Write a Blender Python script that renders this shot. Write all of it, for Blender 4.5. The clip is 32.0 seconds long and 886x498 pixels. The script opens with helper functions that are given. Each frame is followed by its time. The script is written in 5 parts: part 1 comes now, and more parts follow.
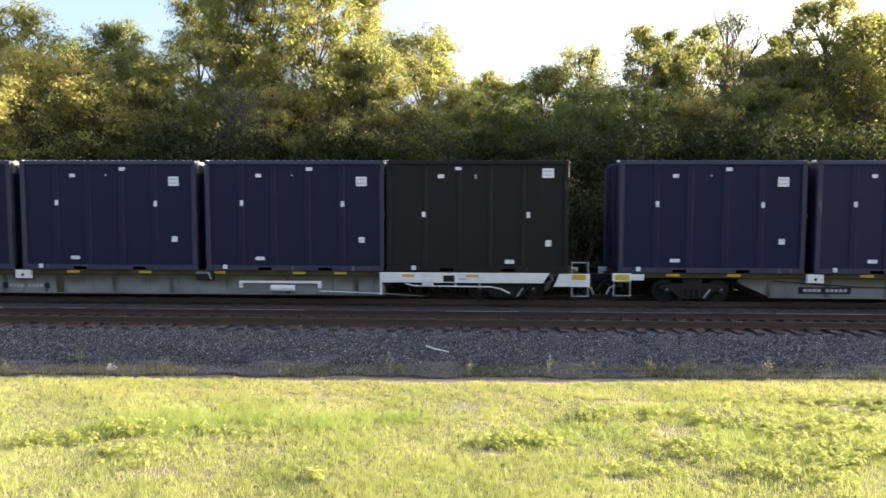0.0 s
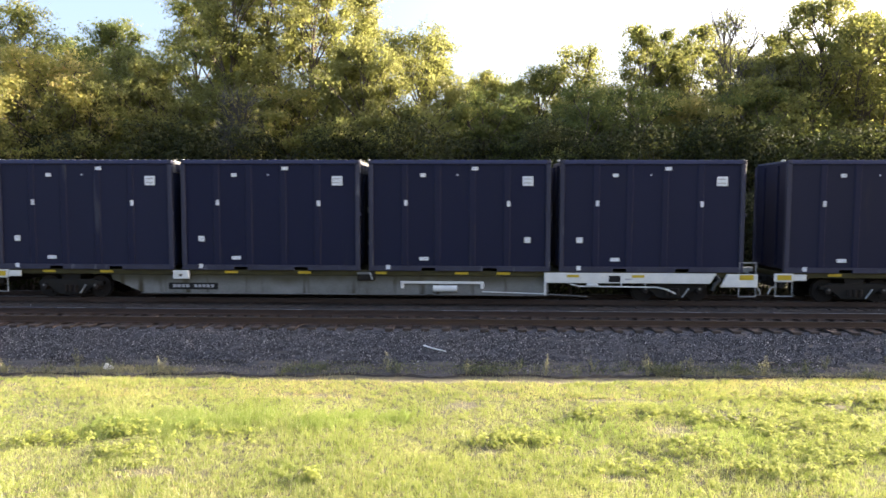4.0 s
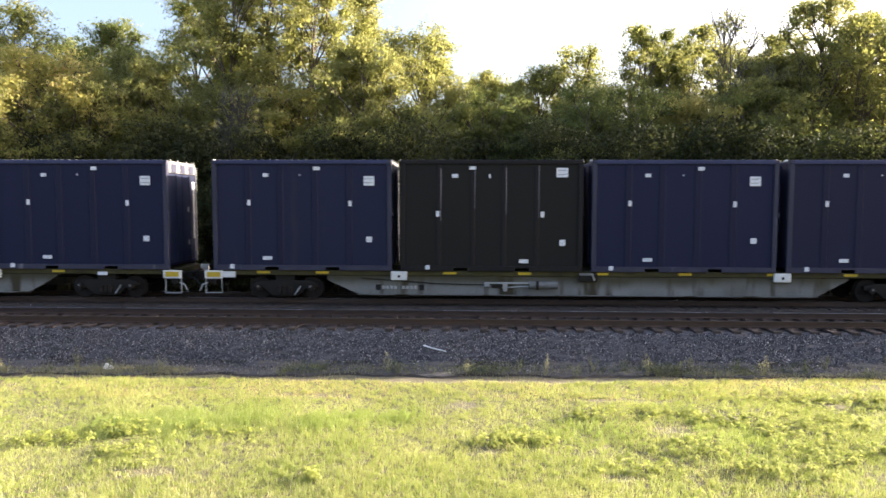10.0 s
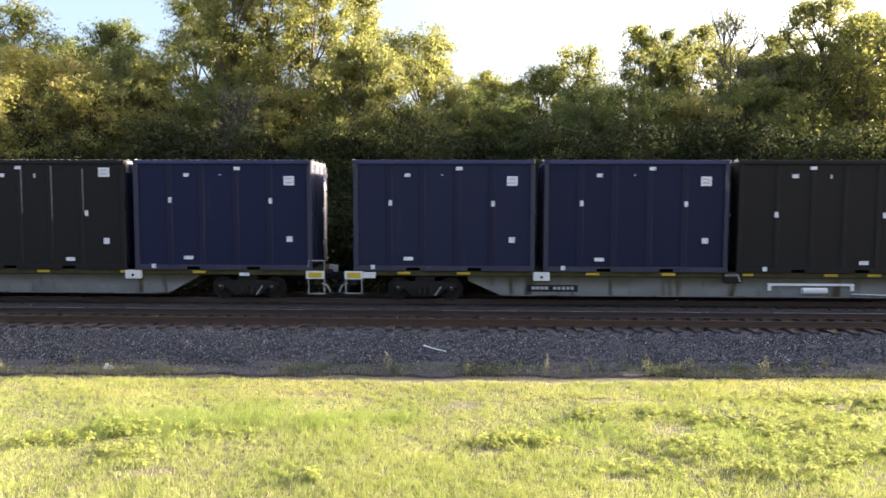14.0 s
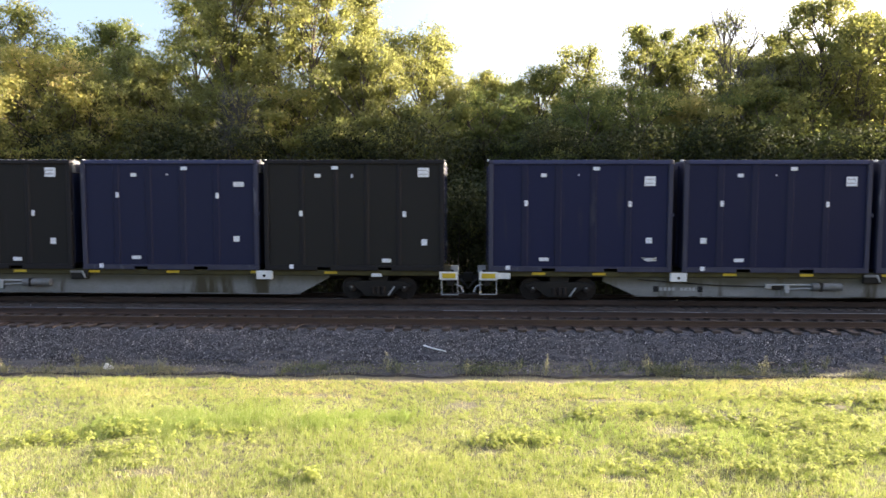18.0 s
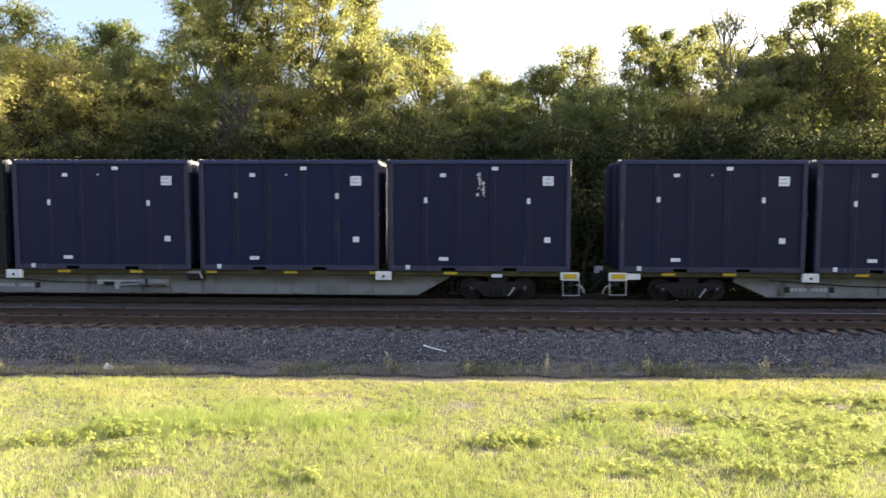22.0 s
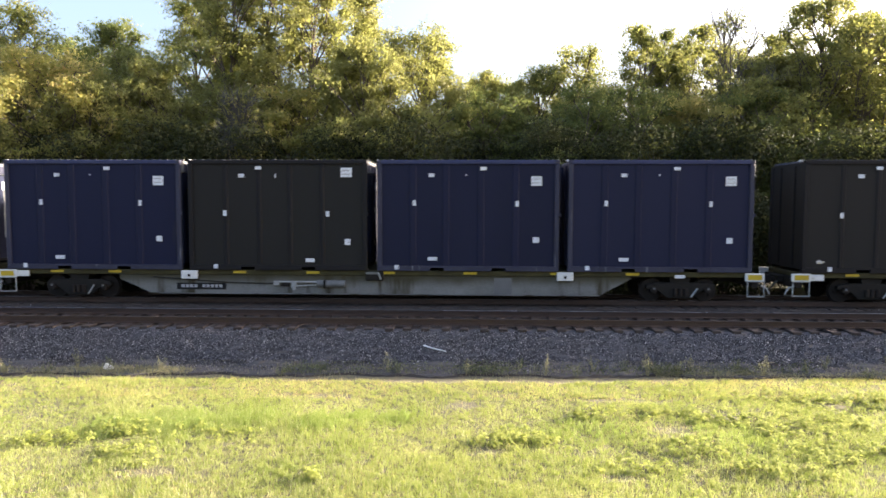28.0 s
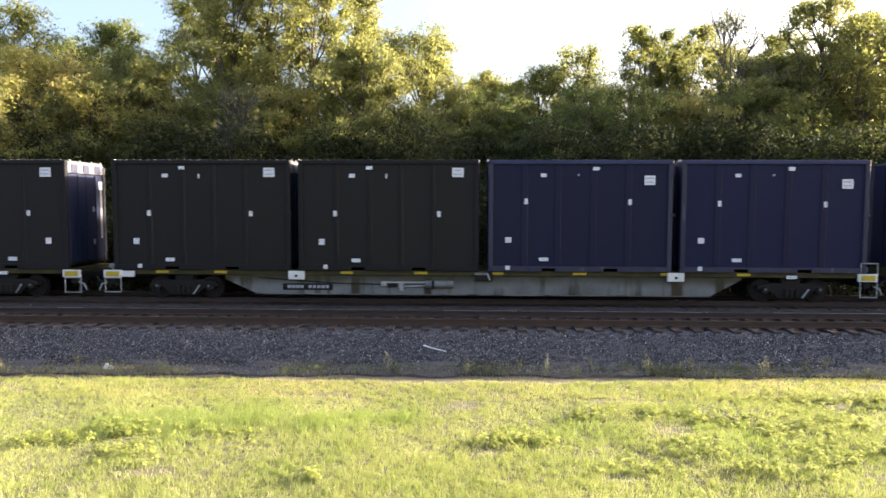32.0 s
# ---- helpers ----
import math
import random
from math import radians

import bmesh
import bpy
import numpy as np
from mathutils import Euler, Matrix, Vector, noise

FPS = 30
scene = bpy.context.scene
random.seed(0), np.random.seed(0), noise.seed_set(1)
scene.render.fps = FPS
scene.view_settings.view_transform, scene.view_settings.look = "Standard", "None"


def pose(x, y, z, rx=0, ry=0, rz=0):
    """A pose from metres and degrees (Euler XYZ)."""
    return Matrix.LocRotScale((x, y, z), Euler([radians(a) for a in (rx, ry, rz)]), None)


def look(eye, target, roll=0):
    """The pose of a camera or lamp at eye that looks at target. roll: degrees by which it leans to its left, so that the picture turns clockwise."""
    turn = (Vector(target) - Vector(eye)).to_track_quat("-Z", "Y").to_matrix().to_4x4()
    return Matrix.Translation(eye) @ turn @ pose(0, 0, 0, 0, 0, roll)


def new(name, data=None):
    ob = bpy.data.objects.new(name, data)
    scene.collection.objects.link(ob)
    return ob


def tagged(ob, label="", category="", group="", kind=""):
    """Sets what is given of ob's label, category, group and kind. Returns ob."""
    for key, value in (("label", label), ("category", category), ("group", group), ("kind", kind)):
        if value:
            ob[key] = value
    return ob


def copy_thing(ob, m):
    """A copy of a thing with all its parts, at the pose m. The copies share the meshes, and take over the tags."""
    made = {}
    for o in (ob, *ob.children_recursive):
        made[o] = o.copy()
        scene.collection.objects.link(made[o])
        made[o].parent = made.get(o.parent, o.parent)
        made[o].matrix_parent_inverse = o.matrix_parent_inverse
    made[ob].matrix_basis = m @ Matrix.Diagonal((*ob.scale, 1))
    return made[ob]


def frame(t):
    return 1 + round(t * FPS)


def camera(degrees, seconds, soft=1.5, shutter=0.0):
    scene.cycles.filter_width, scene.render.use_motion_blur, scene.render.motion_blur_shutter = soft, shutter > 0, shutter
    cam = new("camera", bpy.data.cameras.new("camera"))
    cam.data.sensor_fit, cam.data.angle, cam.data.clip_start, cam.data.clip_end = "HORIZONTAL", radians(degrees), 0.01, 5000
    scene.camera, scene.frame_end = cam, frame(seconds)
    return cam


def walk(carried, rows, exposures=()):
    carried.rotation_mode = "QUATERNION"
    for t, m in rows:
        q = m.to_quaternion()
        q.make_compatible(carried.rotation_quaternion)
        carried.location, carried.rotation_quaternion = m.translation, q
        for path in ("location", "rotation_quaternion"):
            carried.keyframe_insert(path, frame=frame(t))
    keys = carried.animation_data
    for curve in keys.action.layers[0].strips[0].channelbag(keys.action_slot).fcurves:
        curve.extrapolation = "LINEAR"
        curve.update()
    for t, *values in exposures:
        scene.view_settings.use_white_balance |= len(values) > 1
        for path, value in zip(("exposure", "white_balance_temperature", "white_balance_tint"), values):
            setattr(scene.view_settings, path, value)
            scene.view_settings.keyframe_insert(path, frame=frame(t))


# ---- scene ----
EYE = (0.0, 0.0, 3.68)


def aim(yaw, pitch, roll=0.139):
    """Camera pose from a turn to the right, a tilt up and a lean, in degrees."""
    a, b = radians(yaw), radians(pitch)
    way = Vector((math.sin(a) * math.cos(b), math.cos(a) * math.cos(b), math.sin(b)))
    return look(EYE, Vector(EYE) + way * 20, roll)


cam = camera(66.9, 32.0, soft=1.5, shutter=0.12)
walk(cam, [(0.0, aim(-2.08, -3.76)), (0.5, aim(-1.89, -3.80)), (1.0, aim(-1.862, -3.807)),
           (32.0, aim(-1.862, -3.807))], [(0.0, 2.60, 7030, 18), (32.0, 2.60, 7030, 18)])

# ---------- light ----------
SUN_AZ, SUN_EL = 70.5, 16.0          # azimuth to the right of the view's normal, elevation
world = bpy.data.worlds.new("sky")
scene.world = world
world.use_nodes = True
wn = world.node_tree
sky = wn.nodes.new("ShaderNodeTexSky")
sky.sky_type = "NISHITA"
sky.sun_disc = False
sky.sun_elevation = radians(SUN_EL)
sky.sun_rotation = radians(SUN_AZ)
sky.air_density, sky.dust_density, sky.ozone_density = 1.0, 6.5, 2.6
wn.links.new(sky.outputs["Color"], wn.nodes["Background"].inputs["Color"])
wn.nodes["Background"].inputs["Strength"].default_value = 0.112

sun_data = bpy.data.lights.new("sun", "SUN")
sun_data.energy, sun_data.angle, sun_data.color = 5.0, radians(0.55), (1.0, 0.93, 0.80)
sun = new("sun", sun_data)
to_sun = Vector((math.sin(radians(SUN_AZ)) * math.cos(radians(SUN_EL)),
                 math.cos(radians(SUN_AZ)) * math.cos(radians(SUN_EL)), math.sin(radians(SUN_EL))))
sun.matrix_world = look(to_sun * 60, (0, 0, 0))

# ---------- materials ----------


def surface(name, c1, c2, scale=3.0, rough=0.6, metal=0.0, bump=0.15, fine=40.0, spread=0.25, streak=0.0,
            stain=None, stain_at=0.62, spec=0.5, vary=0.0, grime=None):
    """Painted, rusted or mineral surface: colour drifts between c1 and c2 at two scales, with bump and optional stains."""
    m = bpy.data.materials.new(name)
    m.use_nodes = True
    nt = m.node_tree
    nd, ln = nt.nodes, nt.links
    b = nd["Principled BSDF"]
    b.inputs["Metallic"].default_value = metal
    b.inputs["Specular IOR Level"].default_value = spec
    tc = nd.new("ShaderNodeTexCoord")
    info = nd.new("ShaderNodeObjectInfo")
    off = nd.new("ShaderNodeVectorMath")
    off.operation = "MULTIPLY_ADD"
    off.inputs[1].default_value = (37.0, 53.0, 71.0)
    ln.new(info.outputs["Random"], off.inputs[0])
    ln.new(tc.outputs["Object"], off.inputs[2])
    mp = nd.new("ShaderNodeMapping")
    mp.inputs["Scale"].default_value = (1, 1, 0.15 if streak else 1)
    ln.new(off.outputs[0], mp.inputs["Vector"])
    n1 = nd.new("ShaderNodeTexNoise")
    n1.inputs["Scale"].default_value, n1.inputs["Detail"].default_value = scale, 6
    ln.new(mp.outputs[0], n1.inputs["Vector"])
    n2 = nd.new("ShaderNodeTexNoise")
    n2.inputs["Scale"].default_value, n2.inputs["Detail"].default_value = fine, 4
    ln.new(off.outputs[0], n2.inputs["Vector"])
    ramp = nd.new("ShaderNodeValToRGB")
    ramp.color_ramp.elements[0].position, ramp.color_ramp.elements[1].position = 0.5 - spread, 0.5 + spread
    ramp.color_ramp.elements[0].color, ramp.color_ramp.elements[1].color = (*c1, 1), (*c2, 1)
    mix = nd.new("ShaderNodeMath")
    mix.operation = "MULTIPLY_ADD"
    mix.inputs[1].default_value = 0.35
    ln.new(n2.outputs["Fac"], mix.inputs[0])
    sub = nd.new("ShaderNodeMath")
    sub.operation = "MULTIPLY_ADD"
    sub.inputs[1].default_value, sub.inputs[2].default_value = 0.65, 0.0
    ln.new(n1.outputs["Fac"], sub.inputs[0])
    ln.new(sub.outputs[0], mix.inputs[2])
    ln.new(mix.outputs[0], ramp.inputs["Fac"])
    colour = ramp.outputs["Color"]
    if stain:
        n3 = nd.new("ShaderNodeTexNoise")
        n3.inputs["Scale"].default_value, n3.inputs["Detail"].default_value = scale * 2.3, 8
        ln.new(mp.outputs[0], n3.inputs["Vector"])
        r3 = nd.new("ShaderNodeValToRGB")
        r3.color_ramp.elements[0].position, r3.color_ramp.elements[1].position = stain_at, stain_at + 0.1
        ln.new(n3.outputs["Fac"], r3.inputs["Fac"])
        mx = nd.new("ShaderNodeMix")
        mx.data_type = "RGBA"
        ln.new(r3.outputs["Color"], mx.inputs["Factor"])
        ln.new(colour, mx.inputs["A"])
        mx.inputs["B"].default_value = (*stain, 1)
        colour = mx.outputs["Result"]
    if grime:
        # dirt washed down from the deck's edge, in uneven runs
        paint, low, high = grime
        sep = nd.new("ShaderNodeSeparateXYZ")
        ln.new(tc.outputs["Object"], sep.inputs[0])
        run = nd.new("ShaderNodeMath")
        run.operation = "MULTIPLY_ADD"
        run.inputs[1].default_value = 0.55
        ln.new(n1.outputs["Fac"], run.inputs[0])
        ln.new(sep.outputs["Z"], run.inputs[2])
        wash = nd.new("ShaderNodeMapRange")
        wash.interpolation_type = "SMOOTHSTEP"
        wash.inputs["From Min"].default_value, wash.inputs["From Max"].default_value = low + 0.27, high + 0.27
        wash.inputs["To Max"].default_value = 0.9
        ln.new(run.outputs[0], wash.inputs["Value"])
        gx = nd.new("ShaderNodeMix")
        gx.data_type = "RGBA"
        ln.new(wash.outputs[0], gx.inputs["Factor"])
        ln.new(colour, gx.inputs["A"])
        gx.inputs["B"].default_value = (*paint, 1)
        colour = gx.outputs["Result"]
    if vary:
        # every container has faded a little differently
        fade = nd.new("ShaderNodeMapRange")
        fade.inputs["To Min"].default_value, fade.inputs["To Max"].default_value = 1 - vary, 1 + vary
        ln.new(info.outputs["Random"], fade.inputs["Value"])
        hs = nd.new("ShaderNodeHueSaturation")
        ln.new(fade.outputs[0], hs.inputs["Value"])
        ln.new(colour, hs.inputs["Color"])
        grey = nd.new("ShaderNodeMath")
        grey.operation = "FRACT"
        times = nd.new("ShaderNodeMath")
        times.operation = "MULTIPLY"
        times.inputs[1].default_value = 7.3
        ln.new(info.outputs["Random"], times.inputs[0])
        ln.new(times.outputs[0], grey.inputs[0])
        sat = nd.new("ShaderNodeMapRange")
        sat.inputs["To Min"].default_value, sat.inputs["To Max"].default_value = 0.90, 1.06
        ln.new(grey.outputs[0], sat.inputs["Value"])
        ln.new(sat.outputs[0], hs.inputs["Saturation"])
        colour = hs.outputs["Color"]
    ln.new(colour, b.inputs["Base Color"])
    rr = nd.new("ShaderNodeMapRange")
    rr.inputs["To Min"].default_value = max(0.05, rough - 0.12)
    rr.inputs["To Max"].default_value = min(1.0, rough + 0.12)
    ln.new(n1.outputs["Fac"], rr.inputs["Value"])
    ln.new(rr.outputs[0], b.inputs["Roughness"])
    if bump:
        bp = nd.new("ShaderNodeBump")
        bp.inputs["Strength"].default_value, bp.inputs["Distance"].default_value = bump, 0.01
        ln.new(n2.outputs["Fac"], bp.inputs["Height"])
        ln.new(bp.outputs[0], b.inputs["Normal"])
    return m


def leafy(name, stops, patch=0.55, gloss=0.68, through_share=0.56, bright=1.75, per_leaf=0.34):
    """Leaves or grass: colour from each leaf's own random number and from patches; light shines through."""
    m = bpy.data.materials.new(name)
    m.use_nodes = True
    nt = m.node_tree
    nd, ln = nt.nodes, nt.links
    b = nd["Principled BSDF"]
    b.inputs["Roughness"].default_value = gloss
    b.inputs["Specular IOR Level"].default_value = 0.25
    geo = nd.new("ShaderNodeNewGeometry")
    tc = nd.new("ShaderNodeTexCoord")
    n1 = nd.new("ShaderNodeTexNoise")
    n1.inputs["Scale"].default_value, n1.inputs["Detail"].default_value = patch, 4
    ln.new(tc.outputs["Object"], n1.inputs["Vector"])
    a = nd.new("ShaderNodeMath")
    a.operation = "MULTIPLY"
    a.inputs[1].default_value = per_leaf
    ln.new(geo.outputs["Random Per Island"], a.inputs[0])
    s = nd.new("ShaderNodeMapRange")
    s.inputs["From Min"].default_value, s.inputs["From Max"].default_value = 0.3, 0.7
    s.inputs["To Max"].default_value = 1.0 - per_leaf
    ln.new(n1.outputs["Fac"], s.inputs["Value"])
    add = nd.new("ShaderNodeMath")
    ln.new(a.outputs[0], add.inputs[0])
    ln.new(s.outputs[0], add.inputs[1])
    ramp = nd.new("ShaderNodeValToRGB")
    cr = ramp.color_ramp
    while len(cr.elements) < len(stops):
        cr.elements.new(0.5)
    for e, (p, c) in zip(cr.elements, stops):
        e.position, e.color = p, (*c, 1)
    ln.new(add.outputs[0], ramp.inputs["Fac"])
    ln.new(ramp.outputs["Color"], b.inputs["Base Color"])
    tr = nd.new("ShaderNodeBsdfTranslucent")
    gain = nd.new("ShaderNodeMix")
    gain.data_type, gain.blend_type = "RGBA", "MULTIPLY"
    gain.inputs["Factor"].default_value = 1.0
    gain.inputs["B"].default_value = (bright, bright, bright * 0.80, 1)
    ln.new(ramp.outputs["Color"], gain.inputs["A"])
    ln.new(gain.outputs["Result"], tr.inputs["Color"])
    ms = nd.new("ShaderNodeMixShader")
    ms.inputs["Fac"].default_value = through_share
    ln.new(b.outputs[0], ms.inputs[1])
    ln.new(tr.outputs[0], ms.inputs[2])
    ln.new(ms.outputs[0], nd["Material Output"].inputs["Surface"])
    return m


NAVY = surface("navy_paint", (0.0066, 0.0090, 0.0310), (0.0118, 0.0142, 0.0410), 0.8, 0.6, 0.0, 0.06, 30, streak=1,
               stain=(0.018, 0.019, 0.034), stain_at=0.66, spec=0.18, vary=0.17)
# the pale streaks in this paint imitate a sheen along the ribs
NAVY_RIB = surface("navy_rib_paint", (0.0070, 0.0093, 0.0300), (0.0124, 0.0147, 0.0392), 0.8, 0.58, 0.0, 0.06, 30, streak=1,
                   stain=(0.040, 0.043, 0.060), stain_at=0.66, spec=0.18)
BLACK = surface("black_paint", (0.0102, 0.0099, 0.0100), (0.0163, 0.0157, 0.0154), 0.8, 0.62, 0.0, 0.06, 30, streak=1,
                stain=(0.019, 0.017, 0.018), stain_at=0.68, spec=0.18, vary=0.18)
POST_N = surface("navy_post_paint", (0.018, 0.020, 0.042), (0.046, 0.048, 0.075), 2.2, 0.55, 0.0, 0.1, 26, streak=1,
                 stain=(0.13, 0.13, 0.15), stain_at=0.64, spec=0.25)
# bluer, lighter tone imitates the sky light caught along the top rail
TOP_RAIL_SKY = surface("navy_top_rail_sky_tone", (0.012, 0.017, 0.058), (0.034, 0.043, 0.110), 0.6, 0.45, 0.0, 0.08, 26, spec=0.35)
# pale stains: wear on posts and rails, imitated glints on the ribs
POST_K = surface("black_post_paint", (0.0086, 0.0082, 0.0098), (0.0145, 0.0136, 0.0155), 2.2, 0.58, 0.0, 0.1, 26, streak=1,
                 stain=(0.085, 0.083, 0.086), stain_at=0.70, spec=0.18)
ROOF = surface("roof_paint", (0.026, 0.031, 0.060), (0.105, 0.112, 0.145), 0.5, 0.55, 0.0, 0.15, 22)
END_PAINT = surface("end_paint", (0.007, 0.010, 0.030), (0.020, 0.026, 0.056), 1.4, 0.5, 0.0, 0.1, 20,
                    stain=(0.12, 0.125, 0.14), stain_at=0.72, spec=0.22)
WORN_WHITE = surface("worn_white_paint", (0.50, 0.51, 0.50), (0.72, 0.72, 0.70), 3, 0.55, 0.0, 0.1, 25,
                     stain=(0.25, 0.22, 0.19), stain_at=0.66)
DECAL = surface("decal_white", (0.58, 0.61, 0.66), (0.72, 0.75, 0.80), 13, 0.5, 0.0, 0.0, 60, stain=(0.16, 0.16, 0.19), stain_at=0.565)
PRINT = surface("decal_print", (0.25, 0.25, 0.27), (0.42, 0.42, 0.44), 6, 0.6, 0.0, 0.0, 60)
REFLECT = surface("reflector_yellow", (0.34, 0.225, 0.008), (0.60, 0.42, 0.018), 2.2, 0.5, 0.0, 0.05, 60)
SILL = surface("wagon_grey_paint", (0.086, 0.086, 0.077), (0.238, 0.238, 0.228), 0.9, 0.6, 0.0, 0.1, 24, streak=1,
               stain=(0.045, 0.038, 0.022), stain_at=0.55, spec=0.22, grime=((0.040, 0.034, 0.014), 0.86, 1.27))
DECK = surface("dirty_deck_olive", (0.022, 0.019, 0.009), (0.078, 0.068, 0.028), 2.0, 0.75, 0.0, 0.2, 30, spec=0.2)
DARK_STEEL = surface("grimy_steel", (0.008, 0.007, 0.006), (0.021, 0.018, 0.015), 3.0, 0.75, 0.1, 0.25, 35, spec=0.25)
WHEEL = surface("wheel_steel", (0.009, 0.007, 0.006), (0.025, 0.019, 0.016), 5.0, 0.72, 0.1, 0.2, 40, spec=0.25)
PALE_STEEL = surface("weathered_pale_steel", (0.20, 0.205, 0.205), (0.40, 0.41, 0.40), 4.0, 0.55, 0.1, 0.15, 35)
# fixed pale tone that imitates a glint on rib flanks
GLINT_RIB = surface("rib_glint_tone", (0.075, 0.082, 0.105), (0.17, 0.18, 0.215), 3.0, 0.55, 0.0, 0.1, 35, spec=0.3)
PLATE = surface("number_plate_black", (0.008, 0.008, 0.009), (0.018, 0.018, 0.019), 5.0, 0.6, 0.0, 0.05, 40, spec=0.15)
DULL_STEEL = surface("dull_grey_steel", (0.085, 0.088, 0.086), (0.21, 0.21, 0.205), 4.0, 0.6, 0.1, 0.15, 35, spec=0.3)
RUBBER = surface("hose_rubber", (0.02, 0.02, 0.02), (0.04, 0.04, 0.038), 8.0, 0.7, 0.0, 0.1, 50)
BARE = surface("bare_primer", (0.36, 0.36, 0.36), (0.62, 0.62, 0.62), 5.0, 0.7, 0.0, 0.1, 30, stain=(0.50, 0.42, 0.20), stain_at=0.56)
TEAL = surface("faded_teal_paint", (0.018, 0.06, 0.07), (0.12, 0.22, 0.21), 6.0, 0.6, 0.0, 0.1, 30)
RAIL_SIDE = surface("rusty_rail", (0.032, 0.019, 0.014), (0.074, 0.043, 0.030), 3.0, 0.75, 0.2, 0.3, 45)
RAIL_HEAD = surface("polished_rail_head", (0.16, 0.16, 0.18), (0.46, 0.46, 0.50), 0.35, 0.28, 0.9, 0.05, 45)
DULL_HEAD = surface("dulled_rail_head", (0.036, 0.026, 0.021), (0.085, 0.068, 0.058), 0.5, 0.65, 0.2, 0.1, 45, spec=0.3)
TIMBER = surface("creosoted_timber", (0.020, 0.0142, 0.0118), (0.056, 0.038, 0.030), 3.0, 0.85, 0.0, 0.5, 30)
STONE = surface("ballast_stone", (0.028, 0.027, 0.031), (0.085, 0.082, 0.090), 16.0, 0.85, 0.0, 0.3, 60)
FOULED = surface("fouled_ballast", (0.020, 0.0155, 0.013), (0.050, 0.039, 0.033), 4.0, 0.9, 0.0, 0.5, 40)
BARK = surface("bark", (0.05, 0.04, 0.032), (0.16, 0.13, 0.105), 4.0, 0.9, 0.0, 0.6, 22)
PALE_BARK = surface("dead_bark", (0.06, 0.053, 0.046), (0.14, 0.128, 0.112), 4.0, 0.9, 0.0, 0.5, 22)
DIRT = surface("bare_dirt", (0.034, 0.033, 0.035), (0.086, 0.082, 0.081), 1.2, 0.95, 0.0, 0.5, 18, stain=(0.085, 0.068, 0.052), stain_at=0.60)
# darker than the path, for the lip where the grass ends
DARK_LIP = surface("dark_lip_ground", (0.022, 0.018, 0.015), (0.055, 0.044, 0.036), 2.5, 0.95, 0.0, 0.7, 20)

GREEN = [(0.0, (0.068, 0.085, 0.028)), (0.4, (0.139, 0.151, 0.049)), (0.75, (0.227, 0.222, 0.078)), (1.0, (0.332, 0.292, 0.116))]
YELLOW = [(0.0, (0.085, 0.097, 0.030)), (0.4, (0.161, 0.169, 0.058)), (0.75, (0.216, 0.216, 0.087)), (1.0, (0.281, 0.250, 0.116))]
DEEP = [(0.0, (0.050, 0.064, 0.022)), (0.5, (0.103, 0.125, 0.042)), (1.0, (0.211, 0.220, 0.078))]
AUTUMN = [(0.0, (0.121, 0.129, 0.038)), (0.45, (0.231, 0.224, 0.072)), (0.8, (0.334, 0.283, 0.114)), (1.0, (0.365, 0.253, 0.133))]
LEAF_GREEN = leafy("green_leaves", GREEN)
LEAF_YELLOW = leafy("yellow_green_leaves", YELLOW)
LEAF_DEEP = leafy("deep_green_leaves", DEEP)
# the shade below the trees is put into these dark leaf tones
LEAF_SHADE = leafy("shade_toned_shrub_leaves", [(0.0, (0.021, 0.026, 0.010)), (0.5, (0.037, 0.044, 0.016)), (1.0, (0.069, 0.074, 0.026))], 0.6, 0.8, 0.36, 1.5, 0.5)
LEAF_AUTUMN = leafy("turning_leaves", AUTUMN)
GRASS = leafy("grass_blades", [(0.0, (0.143, 0.205, 0.041)), (0.33, (0.227, 0.285, 0.071)), (0.66, (0.346, 0.370, 0.132)),
                               (0.9, (0.458, 0.450, 0.214)), (1.0, (0.611, 0.570, 0.344))], 0.6, 0.7, 0.40, 1.15, 0.72)
DRY_GRASS = leafy("dry_grass", [(0.0, (0.14, 0.14, 0.08)), (0.5, (0.25, 0.24, 0.145)), (1.0, (0.40, 0.375, 0.26))], 0.6, 0.7, 0.35, 1.2, 0.6)
WEED_LEAF = leafy("weed_leaves", [(0.0, (0.18, 0.225, 0.050)), (0.5, (0.34, 0.38, 0.095)), (1.0, (0.50, 0.51, 0.17))], 0.8, 0.7, 0.45, 1.25, 0.75)
GREEN_GRASS = leafy("green_grass_blades", [(0.0, (0.14, 0.21, 0.045)), (0.5, (0.24, 0.31, 0.080)), (1.0, (0.40, 0.43, 0.18))], 0.8, 0.7, 0.42, 1.2, 0.75)
STALK = leafy("pale_stalks", [(0.0, (0.33, 0.37, 0.17)), (0.5, (0.45, 0.46, 0.25)), (1.0, (0.60, 0.57, 0.37))], 0.8, 0.7, 0.30, 1.0, 0.7)
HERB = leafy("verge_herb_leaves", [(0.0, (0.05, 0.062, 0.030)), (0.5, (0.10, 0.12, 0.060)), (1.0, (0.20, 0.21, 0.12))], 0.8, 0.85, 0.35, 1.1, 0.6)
STRAW = leafy("straw_blades", [(0.0, (0.29, 0.26, 0.085)), (0.5, (0.44, 0.37, 0.150)), (1.0, (0.60, 0.50, 0.29))], 0.7, 0.7, 0.40, 1.2, 0.6)


def ground_material():
    """Turf soil: dry straw, green moss and dark earth in patches."""
    m = surface("turf_soil", (0.075, 0.066, 0.040), (0.145, 0.130, 0.072), 2.2, 0.95, 0.0, 0.8, 22, stain=(0.095, 0.072, 0.060), stain_at=0.55)
    return m


TURF = ground_material()

